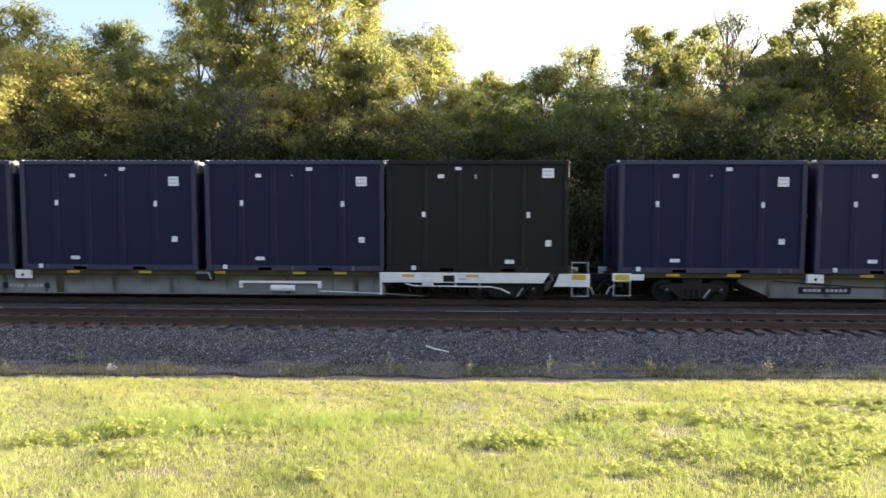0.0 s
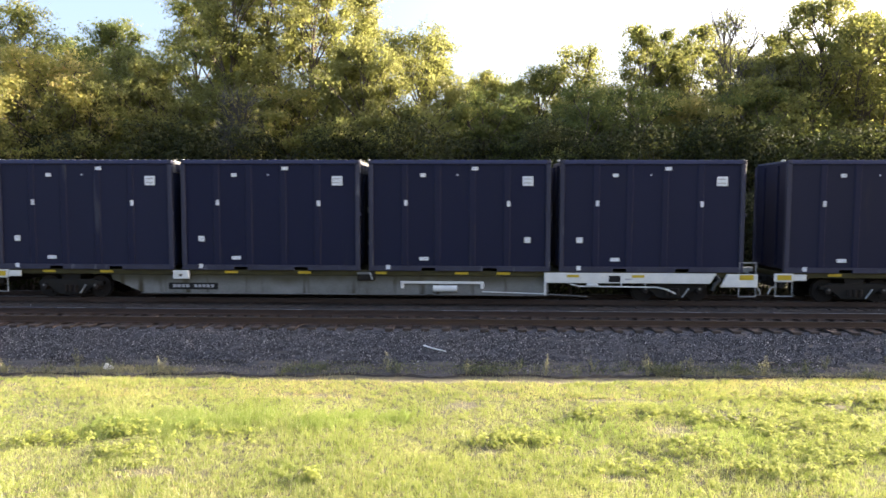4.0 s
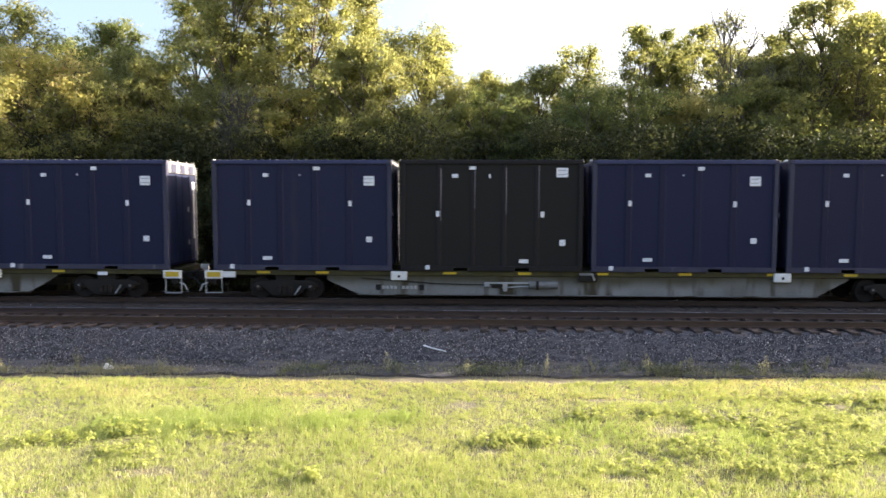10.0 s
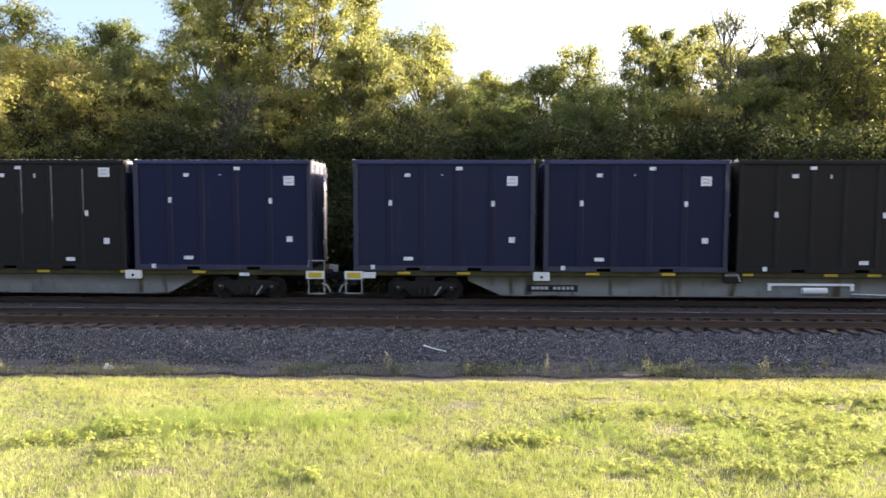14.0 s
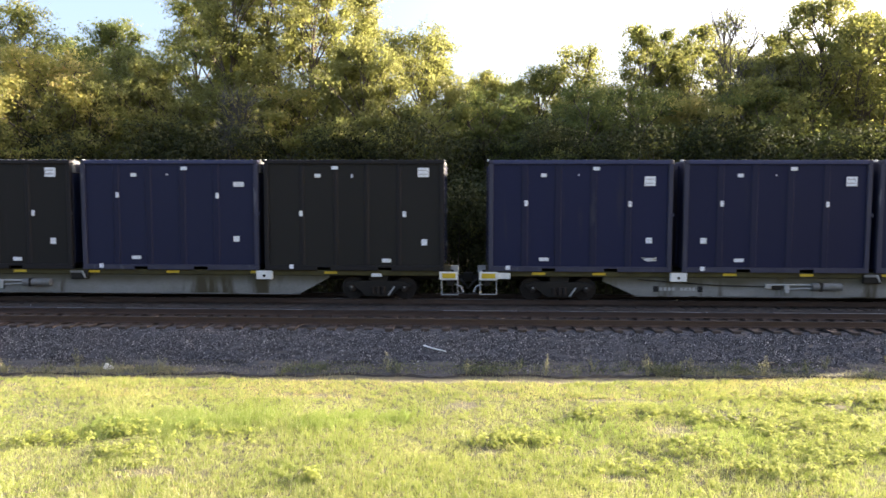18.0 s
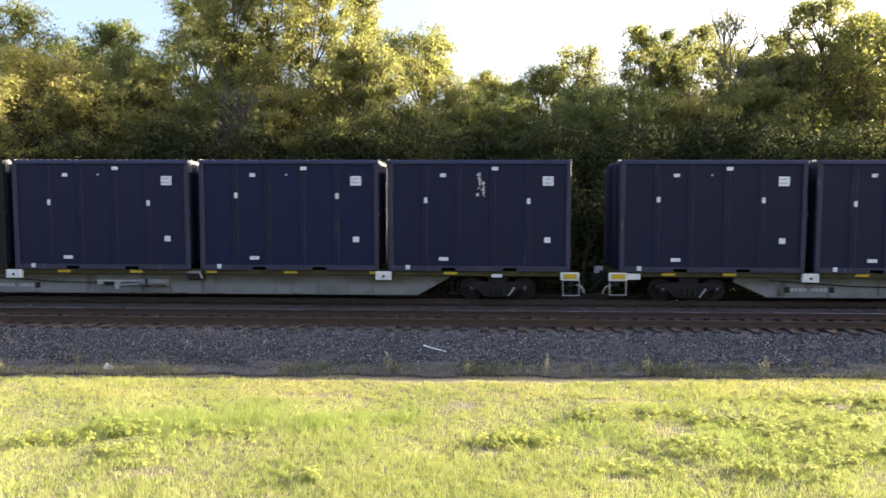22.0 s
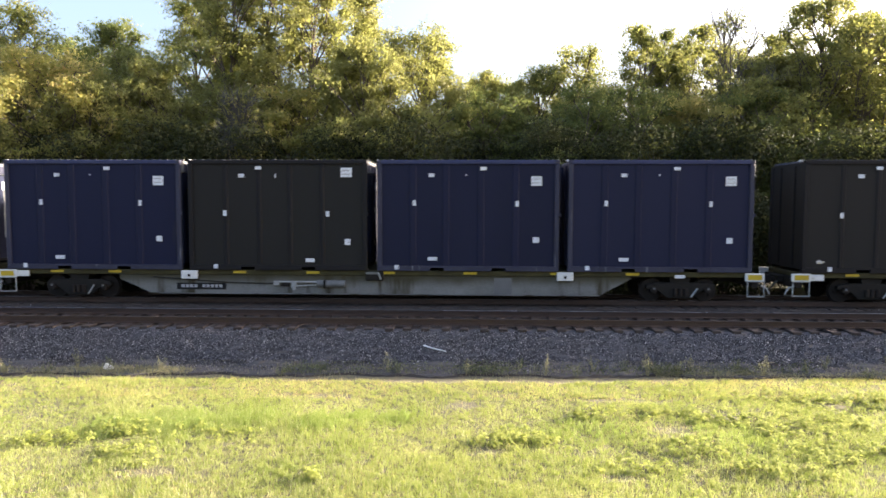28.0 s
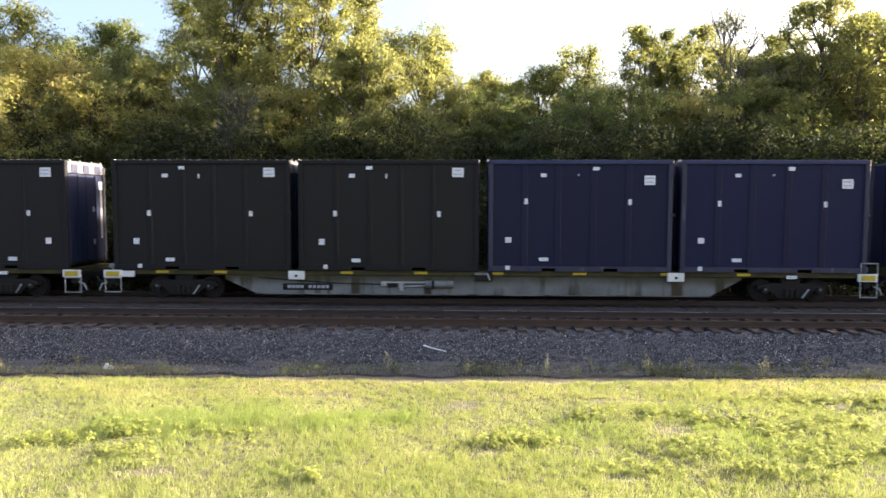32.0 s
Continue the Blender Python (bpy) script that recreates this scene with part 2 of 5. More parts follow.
# ---------- mesh helpers ----------


def link_part(name, me, material, parent, label=""):
    ob = new(name, me)
    if material is not None and not me.materials:
        me.materials.append(material)
    if parent is not None:
        ob.parent = parent
    if label:
        ob["label"] = label
    return ob


def part(name, bm, material, parent=None, label=""):
    """One mesh object out of a bmesh, under a thing or a part."""
    me = bpy.data.meshes.new(name)
    bm.to_mesh(me)
    bm.free()
    return link_part(name, me, material, parent, label)


def bx(bm, x0, x1, y0, y1, z0, z1, bevel=0.0):
    """A box, with bevelled edges when asked for."""
    vs = [bm.verts.new((x, y, z)) for x in (x0, x1) for y in (y0, y1) for z in (z0, z1)]
    fs = [bm.faces.new([vs[i] for i in f]) for f in ((0, 1, 3, 2), (4, 6, 7, 5), (0, 4, 5, 1), (2, 3, 7, 6), (0, 2, 6, 4), (1, 5, 7, 3))]
    if bevel:
        es = list({e for f in fs for e in f.edges})
        bmesh.ops.bevel(bm, geom=es, offset=bevel, segments=1, affect="EDGES", profile=0.5)
    return bm


def box(*a):
    return bx(bmesh.new(), *a)


def prism(bm, outline, y0, y1, bevel=0.0):
    """An outline in x and z, pushed out along y."""
    a = [bm.verts.new((x, y0, z)) for x, z in outline]
    b = [bm.verts.new((x, y1, z)) for x, z in outline]
    n = len(a)
    fs = [bm.faces.new(a[::-1]), bm.faces.new(b)]
    fs += [bm.faces.new((a[i], a[(i + 1) % n], b[(i + 1) % n], b[i])) for i in range(n)]
    bmesh.ops.recalc_face_normals(bm, faces=fs)
    if bevel:
        bmesh.ops.bevel(bm, geom=list({e for f in fs for e in f.edges}), offset=bevel, segments=1, affect="EDGES", profile=0.5)
    return bm


def tube(bm, pts, r0, r1=None, n=6):
    """A tapered tube through the points."""
    r1 = r0 if r1 is None else r1
    pts = [Vector(p) for p in pts]
    rings = []
    for i, p in enumerate(pts):
        d = (pts[min(i + 1, len(pts) - 1)] - pts[max(i - 1, 0)]).normalized()
        u = d.orthogonal().normalized() if i == 0 else (u - d * u.dot(d)).normalized()
        v = d.cross(u)
        r = r0 + (r1 - r0) * i / (len(pts) - 1)
        rings.append([bm.verts.new(p + (u * math.cos(2 * math.pi * k / n) + v * math.sin(2 * math.pi * k / n)) * r) for k in range(n)])
    for a, b in zip(rings, rings[1:]):
        for k in range(n):
            bm.faces.new((a[k], a[(k + 1) % n], b[(k + 1) % n], b[k]))
    bm.faces.new(rings[0][::-1])
    bm.faces.new(rings[-1])
    return bm


def lathe_y(bm, profile, cx=0.0, cz=0.0, n=24):
    """A ring of (radius, y) profile turned about an axle along y."""
    rings = [[bm.verts.new((cx + r * math.cos(2 * math.pi * k / n), y, cz + r * math.sin(2 * math.pi * k / n))) for k in range(n)] for r, y in profile]
    for a, b in zip(rings, rings[1:]):
        for k in range(n):
            bm.faces.new((a[k], b[k], b[(k + 1) % n], a[(k + 1) % n]))
    bm.faces.new(rings[0])
    bm.faces.new(rings[-1][::-1])
    bmesh.ops.recalc_face_normals(bm, faces=bm.faces)
    return bm


def quads(name, verts, material, parent=None):
    """Loose quads, four vertices each, from an array."""
    n = len(verts) // 4
    me = bpy.data.meshes.new(name)
    me.vertices.add(4 * n)
    me.vertices.foreach_set("co", verts.astype(np.float32).ravel())
    me.loops.add(4 * n)
    me.loops.foreach_set("vertex_index", np.arange(4 * n, dtype=np.int32))
    me.polygons.add(n)
    me.polygons.foreach_set("loop_start", np.arange(0, 4 * n, 4, dtype=np.int32))
    me.update(calc_edges=True)
    return link_part(name, me, material, parent)


def shards(name, verts, material, parent=None):
    """Loose triangles, three vertices each, from an array."""
    n = len(verts) // 3
    me = bpy.data.meshes.new(name)
    me.vertices.add(3 * n)
    me.vertices.foreach_set("co", verts.astype(np.float32).ravel())
    me.loops.add(3 * n)
    me.loops.foreach_set("vertex_index", np.arange(3 * n, dtype=np.int32))
    me.polygons.add(n)
    me.polygons.foreach_set("loop_start", np.arange(0, 3 * n, 3, dtype=np.int32))
    me.update(calc_edges=True)
    return link_part(name, me, material, parent)


def leaf_frame(rng, n, up, outward):
    """For n leaves: the way along each leaf and the way across it, its face leaning upwards or outwards."""
    nor = rng.normal(size=(n, 3))
    nor /= np.linalg.norm(nor, axis=1, keepdims=True)
    nor[:, 2] += up
    if outward is not None:
        nor += outward * 1.3
    nor /= np.linalg.norm(nor, axis=1, keepdims=True)
    d = np.cross(nor, rng.normal(size=(n, 3)))
    d /= np.linalg.norm(d, axis=1, keepdims=True)
    return d, np.cross(nor, d)


def leaf_shards(rng, centres, length, width, up=0.35, outward=None):
    """A small pointed leaf at each centre."""
    n = len(centres)
    d, w = leaf_frame(rng, n, up, outward)
    ln = length * rng.uniform(0.65, 1.35, (n, 1))
    wd = width * rng.uniform(0.7, 1.3, (n, 1))
    v = np.empty((n, 3, 3))
    v[:, 0] = centres - d * ln * 0.42 + w * wd / 2
    v[:, 1] = centres - d * ln * 0.42 - w * wd / 2
    v[:, 2] = centres + d * ln * 0.58
    return v.reshape(-1, 3)


def leaf_quads(rng, centres, length, width, up=0.35, outward=None):
    """A rhombic leaf at each centre, turned at random, its face leaning upwards or outwards."""
    n = len(centres)
    d, w = leaf_frame(rng, n, up, outward)
    ln = length * rng.uniform(0.65, 1.35, (n, 1))
    wd = width * rng.uniform(0.7, 1.3, (n, 1))
    v = np.empty((n, 4, 3))
    v[:, 0] = centres - d * ln / 2
    v[:, 1] = centres + w * wd / 2 - d * ln * 0.08
    v[:, 2] = centres + d * ln / 2
    v[:, 3] = centres - w * wd / 2 - d * ln * 0.08
    return v.reshape(-1, 3)


# ---------- ground ----------
TRACK_Y = 23.55          # middle of the track
SIDING_Y = 19.55         # middle of the empty track before it
RAIL = 0.45              # height of the rail heads
LOW = -0.50              # height of the meadow


def height_meadow(x, y):
    """The meadow's height: it rises gently along the line, with low humps away from the track."""
    x, y = np.asarray(x, float), np.asarray(y, float)
    tilt = LOW + 0.006 * np.clip(x, -30, 30)
    humps = 0.032 * (np.sin(x * 0.7 + 1.3) * np.sin(y * 0.9) + 0.6 * np.sin(x * 1.9 + y * 1.1))
    return tilt + humps * np.clip((15.4 - y) / 2, 0, 1) * np.clip(1 - (np.abs(x) - 40) / 20, 0, 1)


def ground_sheet():
    xs = np.concatenate([np.linspace(-2500, -60, 22), np.linspace(-50, 50, 140), np.linspace(60, 2500, 22)])
    ys = np.concatenate([np.linspace(-1500, -6, 12), np.linspace(0, 60, 110), np.linspace(70, 2500, 18)])
    gx, gy = np.meshgrid(xs, ys, indexing="ij")
    v = np.stack([gx, gy, height_meadow(gx, gy)], -1).reshape(-1, 3)
    ny = len(ys)
    f = [(i * ny + j, (i + 1) * ny + j, (i + 1) * ny + j + 1, i * ny + j + 1) for i in range(len(xs) - 1) for j in range(ny - 1)]
    me = bpy.data.meshes.new("ground")
    me.from_pydata(v.tolist(), [], f)
    me.polygons.foreach_set("use_smooth", [True] * len(f))
    return tagged(link_part("ground", me, TURF, None), "meadow ground of soil and short straw", "ground", kind="structure")


# cross-section of the stone bed, y and z
BED = [(15.5, -0.62), (15.73, -0.50), (15.86, -0.55), (15.98, -0.54), (16.08, -0.46), (16.95, -0.44), (17.15, -0.35), (17.6, -0.11), (18.1, 0.135), (18.3, 0.19), (18.6, 0.205),
       (20.5, 0.205), (21.5, 0.20), (22.4, 0.245), (24.9, 0.245), (25.3, 0.15), (26.5, -0.45), (26.9, -0.62)]


def bed_height(x, y):
    """Height of the stone bed: its near foot follows the meadow, its crown is level."""
    z = np.interp(y, [p[0] for p in BED], [p[1] for p in BED])
    return z + 0.006 * np.clip(x, -30, 30) * np.clip((17.6 - np.asarray(y)) / 0.6, 0, 1)


def ballast():
    rng = np.random.default_rng(11)
    xs = np.concatenate([np.linspace(-640, -34, 30), np.linspace(-32, 32, 420), np.linspace(34, 640, 30)])

    def sheet(name, ys, material, label, rough):
        gx, gy = np.meshgrid(xs, ys, indexing="ij")
        gz = bed_height(gx, gy) + rng.normal(0, rough, gx.shape) * (gy > 15.85)
        gy2 = gy + np.where(gy < 17.12, 0.10 * np.sin(gx * 1.7) + 0.07 * np.sin(gx * 4.1 + 1), 0)
        v = np.stack([gx, gy2, gz], -1).reshape(-1, 3)
        ny = len(ys)
        f = [(i * ny + j, (i + 1) * ny + j, (i + 1) * ny + j + 1, i * ny + j + 1) for i in range(len(xs) - 1) for j in range(ny - 1)]
        me = bpy.data.meshes.new(name)
        me.from_pydata(v.tolist(), [], f)
        return tagged(link_part(name, me, material, None), label, "track bed", kind="structure")

    sheet("soil_lip", np.linspace(15.5, 16.09, 14), DARK_LIP, "dark lip of ground along the meadow's edge", 0.012)
    sheet("cinder_path", np.linspace(16.09, 17.12, 18), DIRT, "strip of grey-brown dirt and cinders beside the ballast", 0.008)
    sheet("track_bed", np.linspace(17.12, 18.5, 26), STONE, "grey crushed-stone ballast slope beside the railway track", 0.016)
    sheet("track_bed_middle", np.linspace(18.5, 25.0, 40), FOULED, "rust-brown fouled ballast between the sleepers", 0.014)
    sheet("track_bed_far", np.linspace(25.0, 26.9, 12), STONE, "grey crushed-stone ballast slope behind the railway track", 0.016)
    # loose stones on the near slope
    n = 150000
    x = rng.uniform(-17, 17, n)
    y = np.where(rng.random(n) < 0.975, rng.uniform(16.4, 18.26, n), rng.uniform(18.26, 22.4, n))
    keep = rng.random(n) < np.clip((y - 16.75) / 0.5, 0.10, 1)
    x, y = x[keep], y[keep]
    n = len(x)
    # each stone shows as a blunt four-sided point above the bed
    base = np.array([(1, 0, -0.4), (0, 1, -0.4), (-1, 0, -0.4), (0, -1, -0.4), (0, 0, 0.75)])
    tri = np.array([(0, 1, 4), (1, 2, 4), (2, 3, 4), (3, 0, 4)])
    size = rng.uniform(0.009, 0.021, (n, 1, 1)) * np.where(rng.random((n, 1, 1)) < 0.06, 1.4, 1.0)
    v = base[None] * size + rng.normal(0, 0.22, (n, 5, 3)) * size
    an = rng.uniform(0, 6.28, n)
    c, d = np.cos(an)[:, None], np.sin(an)[:, None]
    lean = rng.normal(0, 0.5, (n, 1))
    vx, vy, vz = v[:, :, 0] * c - v[:, :, 1] * d, v[:, :, 0] * d + v[:, :, 1] * c, v[:, :, 2]
    v = np.stack([vx + lean * vz, vy, vz - 0.3 * lean * vx], -1)
    v += np.stack([x, y, bed_height(x, y) + 0.010], 1)[:, None, :]
    f = (tri[None] + 5 * np.arange(n)[:, None, None]).reshape(-1, 3)
    me = bpy.data.meshes.new("ballast_stones")
    me.vertices.add(5 * n)
    me.vertices.foreach_set("co", v.astype(np.float32).ravel())
    me.loops.add(12 * n)
    me.loops.foreach_set("vertex_index", f.astype(np.int32).ravel())
    me.polygons.add(4 * n)
    me.polygons.foreach_set("loop_start", np.arange(0, 12 * n, 3, dtype=np.int32))
    me.update(calc_edges=True)
    tagged(link_part("ballast_stones", me, LOOSE_STONE, None), "loose grey and bluish crushed stones on the track bed", "ballast", kind="stuff")


def loose_stone_material():
    """Crushed stones: each one its own grey, a few pale or brown."""
    m = bpy.data.materials.new("loose_stone")
    m.use_nodes = True
    nd, ln = m.node_tree.nodes, m.node_tree.links
    b = nd["Principled BSDF"]
    b.inputs["Roughness"].default_value = 0.9
    b.inputs["Specular IOR Level"].default_value = 0.15
    geo = nd.new("ShaderNodeNewGeometry")
    ramp = nd.new("ShaderNodeValToRGB")
    cr = ramp.color_ramp
    stops = [(0.0, (0.009, 0.009, 0.010)), (0.45, (0.042, 0.041, 0.045)), (0.75, (0.118, 0.114, 0.123)), (0.93, (0.215, 0.210, 0.212)), (1.0, (0.40, 0.39, 0.38))]
    while len(cr.elements) < len(stops):
        cr.elements.new(0.5)
    for e, (p, c) in zip(cr.elements, stops):
        e.position, e.color = p, (*c, 1)
    ln.new(geo.outputs["Random Per Island"], ramp.inputs["Fac"])
    ln.new(ramp.outputs["Color"], b.inputs["Base Color"])
    return m


LOOSE_STONE = loose_stone_material()


def railway(yc, single, label):
    """Two rails on timber sleepers; where single is set the nearest sleepers are single pieces."""
    track = tagged(new("railway_track"), label, "railway track", kind="structure")
    for side in (-1, 1):
        y = yc + side * 0.7535
        bm = bmesh.new()
        sec = [(-0.07, -0.175), (0.07, -0.175), (0.07, -0.16), (0.012, -0.145), (0.012, -0.045), (0.036, -0.035), (0.036, -0.008), (-0.036, -0.008),
               (-0.036, -0.035), (-0.012, -0.045), (-0.012, -0.145), (-0.07, -0.16)]
        a = [bm.verts.new((-640, y + s, RAIL + z)) for s, z in sec]
        b = [bm.verts.new((640, y + s, RAIL + z)) for s, z in sec]
        for i in range(12):
            bm.faces.new((a[i], a[(i + 1) % 12], b[(i + 1) % 12], b[i]))
        bmesh.ops.recalc_face_normals(bm, faces=bm.faces)
        rail = part("rail", bm, RAIL_SIDE, track, "rusty steel rail with a worn head")
        part("rail_head", box(-640, 640, y - 0.035, y + 0.035, RAIL - 0.0078, RAIL, 0.003), DULL_HEAD if single and side < 0 else RAIL_HEAD, rail, "polished running surface")
    rng = random.Random(5)
    if single:
        sleeper = bpy.data.meshes.new("sleeper")
        bm = box(-0.115, 0.115, -1.29, 1.29, -0.18, 0.0, 0.012)
        bm.to_mesh(sleeper)
        bm.free()
        clip = bpy.data.meshes.new("tie_plate")
        bm = bmesh.new()
        for s in (-1, 1):
            bx(bm, -0.095, 0.095, s * 0.7535 - 0.17, s * 0.7535 + 0.17, 0.001, 0.014, 0.004)
            for dx in (-0.06, 0.06):
                for dy in (-0.09, 0.09):
                    bx(bm, dx - 0.014, dx + 0.014, s * 0.7535 + dy - 0.014, s * 0.7535 + dy + 0.014, 0.014, 0.04, 0.003)
        bm.to_mesh(clip)
        bm.free()
        for i in range(-32, 33):
            ob = link_part("sleeper", sleeper, TIMBER, track)
            ob.matrix_local = pose(i * 0.53 + rng.uniform(-0.025, 0.025), yc + rng.uniform(-0.05, 0.05), RAIL - 0.190 + rng.uniform(-0.006, 0.0), 0, 0, rng.uniform(-1.2, 1.2))
            link_part("tie_plate", clip, RAIL_SIDE, ob)
    bm = bmesh.new()
    for i in range(-1150, 1150):
        if not single or abs(i) > 32:
            bx(bm, i * 0.53 - 0.115, i * 0.53 + 0.115, yc - 1.29, yc + 1.29, RAIL - 0.372, RAIL - 0.192)
    ob = part("far_sleepers", bm, TIMBER, track)
    ob["kind"] = "stuff"
    return track


# ---------- the train ----------
PITCH = 26.586           # from wagon to wagon
FIRST = -8.88            # middle of the wagon numbered 0 when the clip starts
DECK_Z = 1.455
BOX_L, BOX_H = 6.04, 3.69
STEP = 6.34              # from container to container on one wagon


def travelled(t):
    """Metres that the train has gone by after t seconds: it slows down slightly."""
    return 14.6685 * t - 0.007737 * t * t


def marks_navy(low_left):
    c = (0.11, 1.05) if low_left else (0.875, 1.05)
    return [("stencil", 0.30, 3.19, 0.22, 0.14), ("rivet_tag", 0.49, 3.20, 0.06, 0.06), ("stencil", 0.585, 3.41, 0.25, 0.14),
            ("placard", 0.875, 3.00, 0.42, 0.37), ("stencil", 0.205, 2.27, 0.13, 0.22), ("stencil", 0.77, 2.25, 0.13, 0.22),
            ("stencil", *c, 0.24, 0.22), ("stencil", 0.305, 0.41, 0.37, 0.14), ("stencil", 0.107, 0.125, 0.17, 0.17)]


def marks_black(low_left):
    c = (0.13, 0.96) if low_left else (0.89, 0.96)
    return [("stencil", 0.30, 3.17, 0.24, 0.15), ("stencil", 0.395, 3.43, 0.25, 0.13), ("rivet_tag", 0.49, 3.16, 0.06, 0.16),
            ("placard", 0.885, 3.28, 0.45, 0.37), ("stencil", 0.205, 1.91, 0.14, 0.22), ("stencil", 0.78, 1.90, 0.14, 0.22),
            ("stencil", *c, 0.23, 0.24), ("stencil", 0.68 if not low_left else 0.32, 0.34, 0.36, 0.15), ("stencil", 0.15, 0.125, 0.17, 0.17)]


def decal(parent, name, x, z, w, h):
    """A white sticker with a few printed bars."""
    w, h = w * 0.84, h * 0.84
    y = -1.254 if z < 0.2 else -1.224
    d = part(name, box(x - w / 2, x + w / 2, y - 0.008, y, z - h / 2, z + h / 2, 0.002), DECAL, parent, "white sticker with faint print")
    if name == "placard":
        for i, ww in enumerate((0.36, 0.40)):
            zz = z + h * (0.22 - 0.42 * i)
            part("print_bar", box(x - ww * w, x + ww * w * 0.8, -1.2345, -1.2325, zz - h * 0.05, zz + h * 0.05), PRINT, d)


def container(colour, low_left, label):
    """A tall steel box with frame, ribs, doors at its leading end and stickers, standing on its base."""
    navy = colour == "navy"
    paint, post = (NAVY, POST_N) if navy else (BLACK, POST_K)
    rib_paint = NAVY_RIB if navy else POST_K
    c = tagged(new("waste_container"), label, "container", "containers on the train")
    hx = BOX_L / 2
    part("body", box(-hx + 0.05, hx - 0.06, -1.19, 1.19, 0.10, BOX_H - 0.06, 0.01), paint, c)
    for s in (-1, 1):
        y0, y1 = sorted((s * 1.17, s * 1.25))
        part("top_rail", box(-hx + 0.1, hx - 0.1, y0, y1, BOX_H - 0.13, BOX_H, 0.012), TOP_RAIL_SKY if navy else post, c)
        bm = bmesh.new()
        # bottom rail with two dark fork pockets left open
        for a, b in ((-hx + 0.1, -1.25), (-0.80, 0.80), (1.25, hx - 0.1)):
            bx(bm, a, b, y0, y1, 0.0, 0.17, 0.008)
        for a, b in ((-1.25, -0.80), (0.80, 1.25)):
            bx(bm, a, b, y0, y1, 0.11, 0.17, 0.004)
        part("bottom_rail", bm, post, c)
        for e in (-1, 1):
            x0, x1 = sorted((e * hx, e * (hx - 0.15)))
            part("corner_post", box(x0, x1, y0 if s < 0 else 1.10, y1 if s > 0 else -1.10, 0.12, BOX_H - 0.12, 0.015), POST_N if s > 0 and e > 0 else post, c)
            for z in (0.0, BOX_H - 0.118) if s < 0 else ():
                bm = box(x0 - 0.003, x1 + 0.003, (s * 1.10 if s > 0 else -1.253), (s * 1.253 if s > 0 else -1.10), z, z + 0.118, 0.012)
                part("corner_casting", bm, post, c)
        # shallow pressed ribs and panels
        places = (-1.83, -0.73, 0.43, 1.58) if navy else (-1.75, -0.62, 0.42, 1.50)
        for x in places if s < 0 else ():
            w = 0.085 if navy else 0.05
            bm = bmesh.new()
            outline = [(x - w - 0.035, s * 1.188), (x - w, s * 1.221), (x + w, s * 1.221), (x + w + 0.035, s * 1.188)]
            lo = [bm.verts.new((px, py, 0.18)) for px, py in outline]
            hi = [bm.verts.new((px, py, BOX_H - 0.14)) for px, py in outline]
            for i in range(3):
                bm.faces.new((lo[i], lo[i + 1], hi[i + 1], hi[i]))
            bm.faces.new(lo)
            bm.faces.new(hi)
            bmesh.ops.recalc_face_normals(bm, faces=bm.faces)
            part("rib", bm, rib_paint, c)
    # corrugated roof sheet
    bm = box(-hx + 0.1, hx - 0.1, -1.16, 1.16, BOX_H - 0.05, BOX_H - 0.01)
    for i in range(24):
        x = -hx + 0.22 + i * (BOX_L - 0.44) / 23
        bx(bm, x - 0.045, x + 0.045, -1.235, 1.235, BOX_H + 0.001, BOX_H + 0.014, 0.004)
    part("roof", bm, ROOF, c, "weathered corrugated roof sheet")
    # doors at the leading end
    part("end_header", box(hx - 0.05, hx + 0.01, -1.09, 1.09, BOX_H - 0.42, BOX_H - 0.02, 0.012), DULL_STEEL, c, "pale end header")
    for y in (-0.72, 0.0, 0.72):
        # these plates stand proud; their dark paint is the shade inside vents
        part("header_recess", box(hx + 0.011, hx + 0.03, y - 0.20, y + 0.20, BOX_H - 0.40, BOX_H - 0.11, 0.012), POST_N, c, "dark plate for a shaded vent in the end header")
    for y0, y1 in ((-1.08, -0.012), (0.012, 1.08)):
        door = part("door", box(hx - 0.055, hx - 0.012, y0, y1, 0.2, BOX_H - 0.45, 0.012), END_PAINT, c, "faded steel end door")
        for y in ((y0 + y1) / 2,):
            part("lock_rod", tube(bmesh.new(), [(hx + 0.02, y, 0.22), (hx + 0.02, y, BOX_H - 0.48)], 0.020, n=8), END_PAINT, door)
    part("door_latch", box(hx - 0.04, hx + 0.05, -1.275, -1.20, 1.83, 1.95, 0.015), post, c)
    part("placard_holder", box(hx + 0.002, hx + 0.02, 0.80, 1.02, 2.72, 3.02, 0.004), DECAL, c, "white sign on the end door")
    # two pale strips stand in for sunlight on the door and far post
    part("end_panel", box(hx + 0.002, hx + 0.012, 0.88, 1.00, 0.95, 2.70, 0.003), PALE_STEEL, c, "pale strip painted as sunlight below the end sign")
    part("post_edge", box(hx + 0.002, hx + 0.010, 1.205, 1.245, 0.3, BOX_H - 0.15, 0.002), DULL_STEEL, c, "pale strip painted as sunlight on the far corner post")
    for z in (2.02, 0.85):
        part("rod_handle", box(hx + 0.035, hx + 0.06, 0.30, 0.42, z - 0.09, z + 0.09, 0.008), PALE_STEEL, c, "pale worn rod handle")
    for y in (-0.95, -0.36, 0.36, 0.95):
        part("header_lug", box(hx - 0.03, hx + 0.02, y - 0.05, y + 0.05, BOX_H - 0.018, BOX_H + 0.035, 0.01), DULL_STEEL, c, "pale lug on the end header")
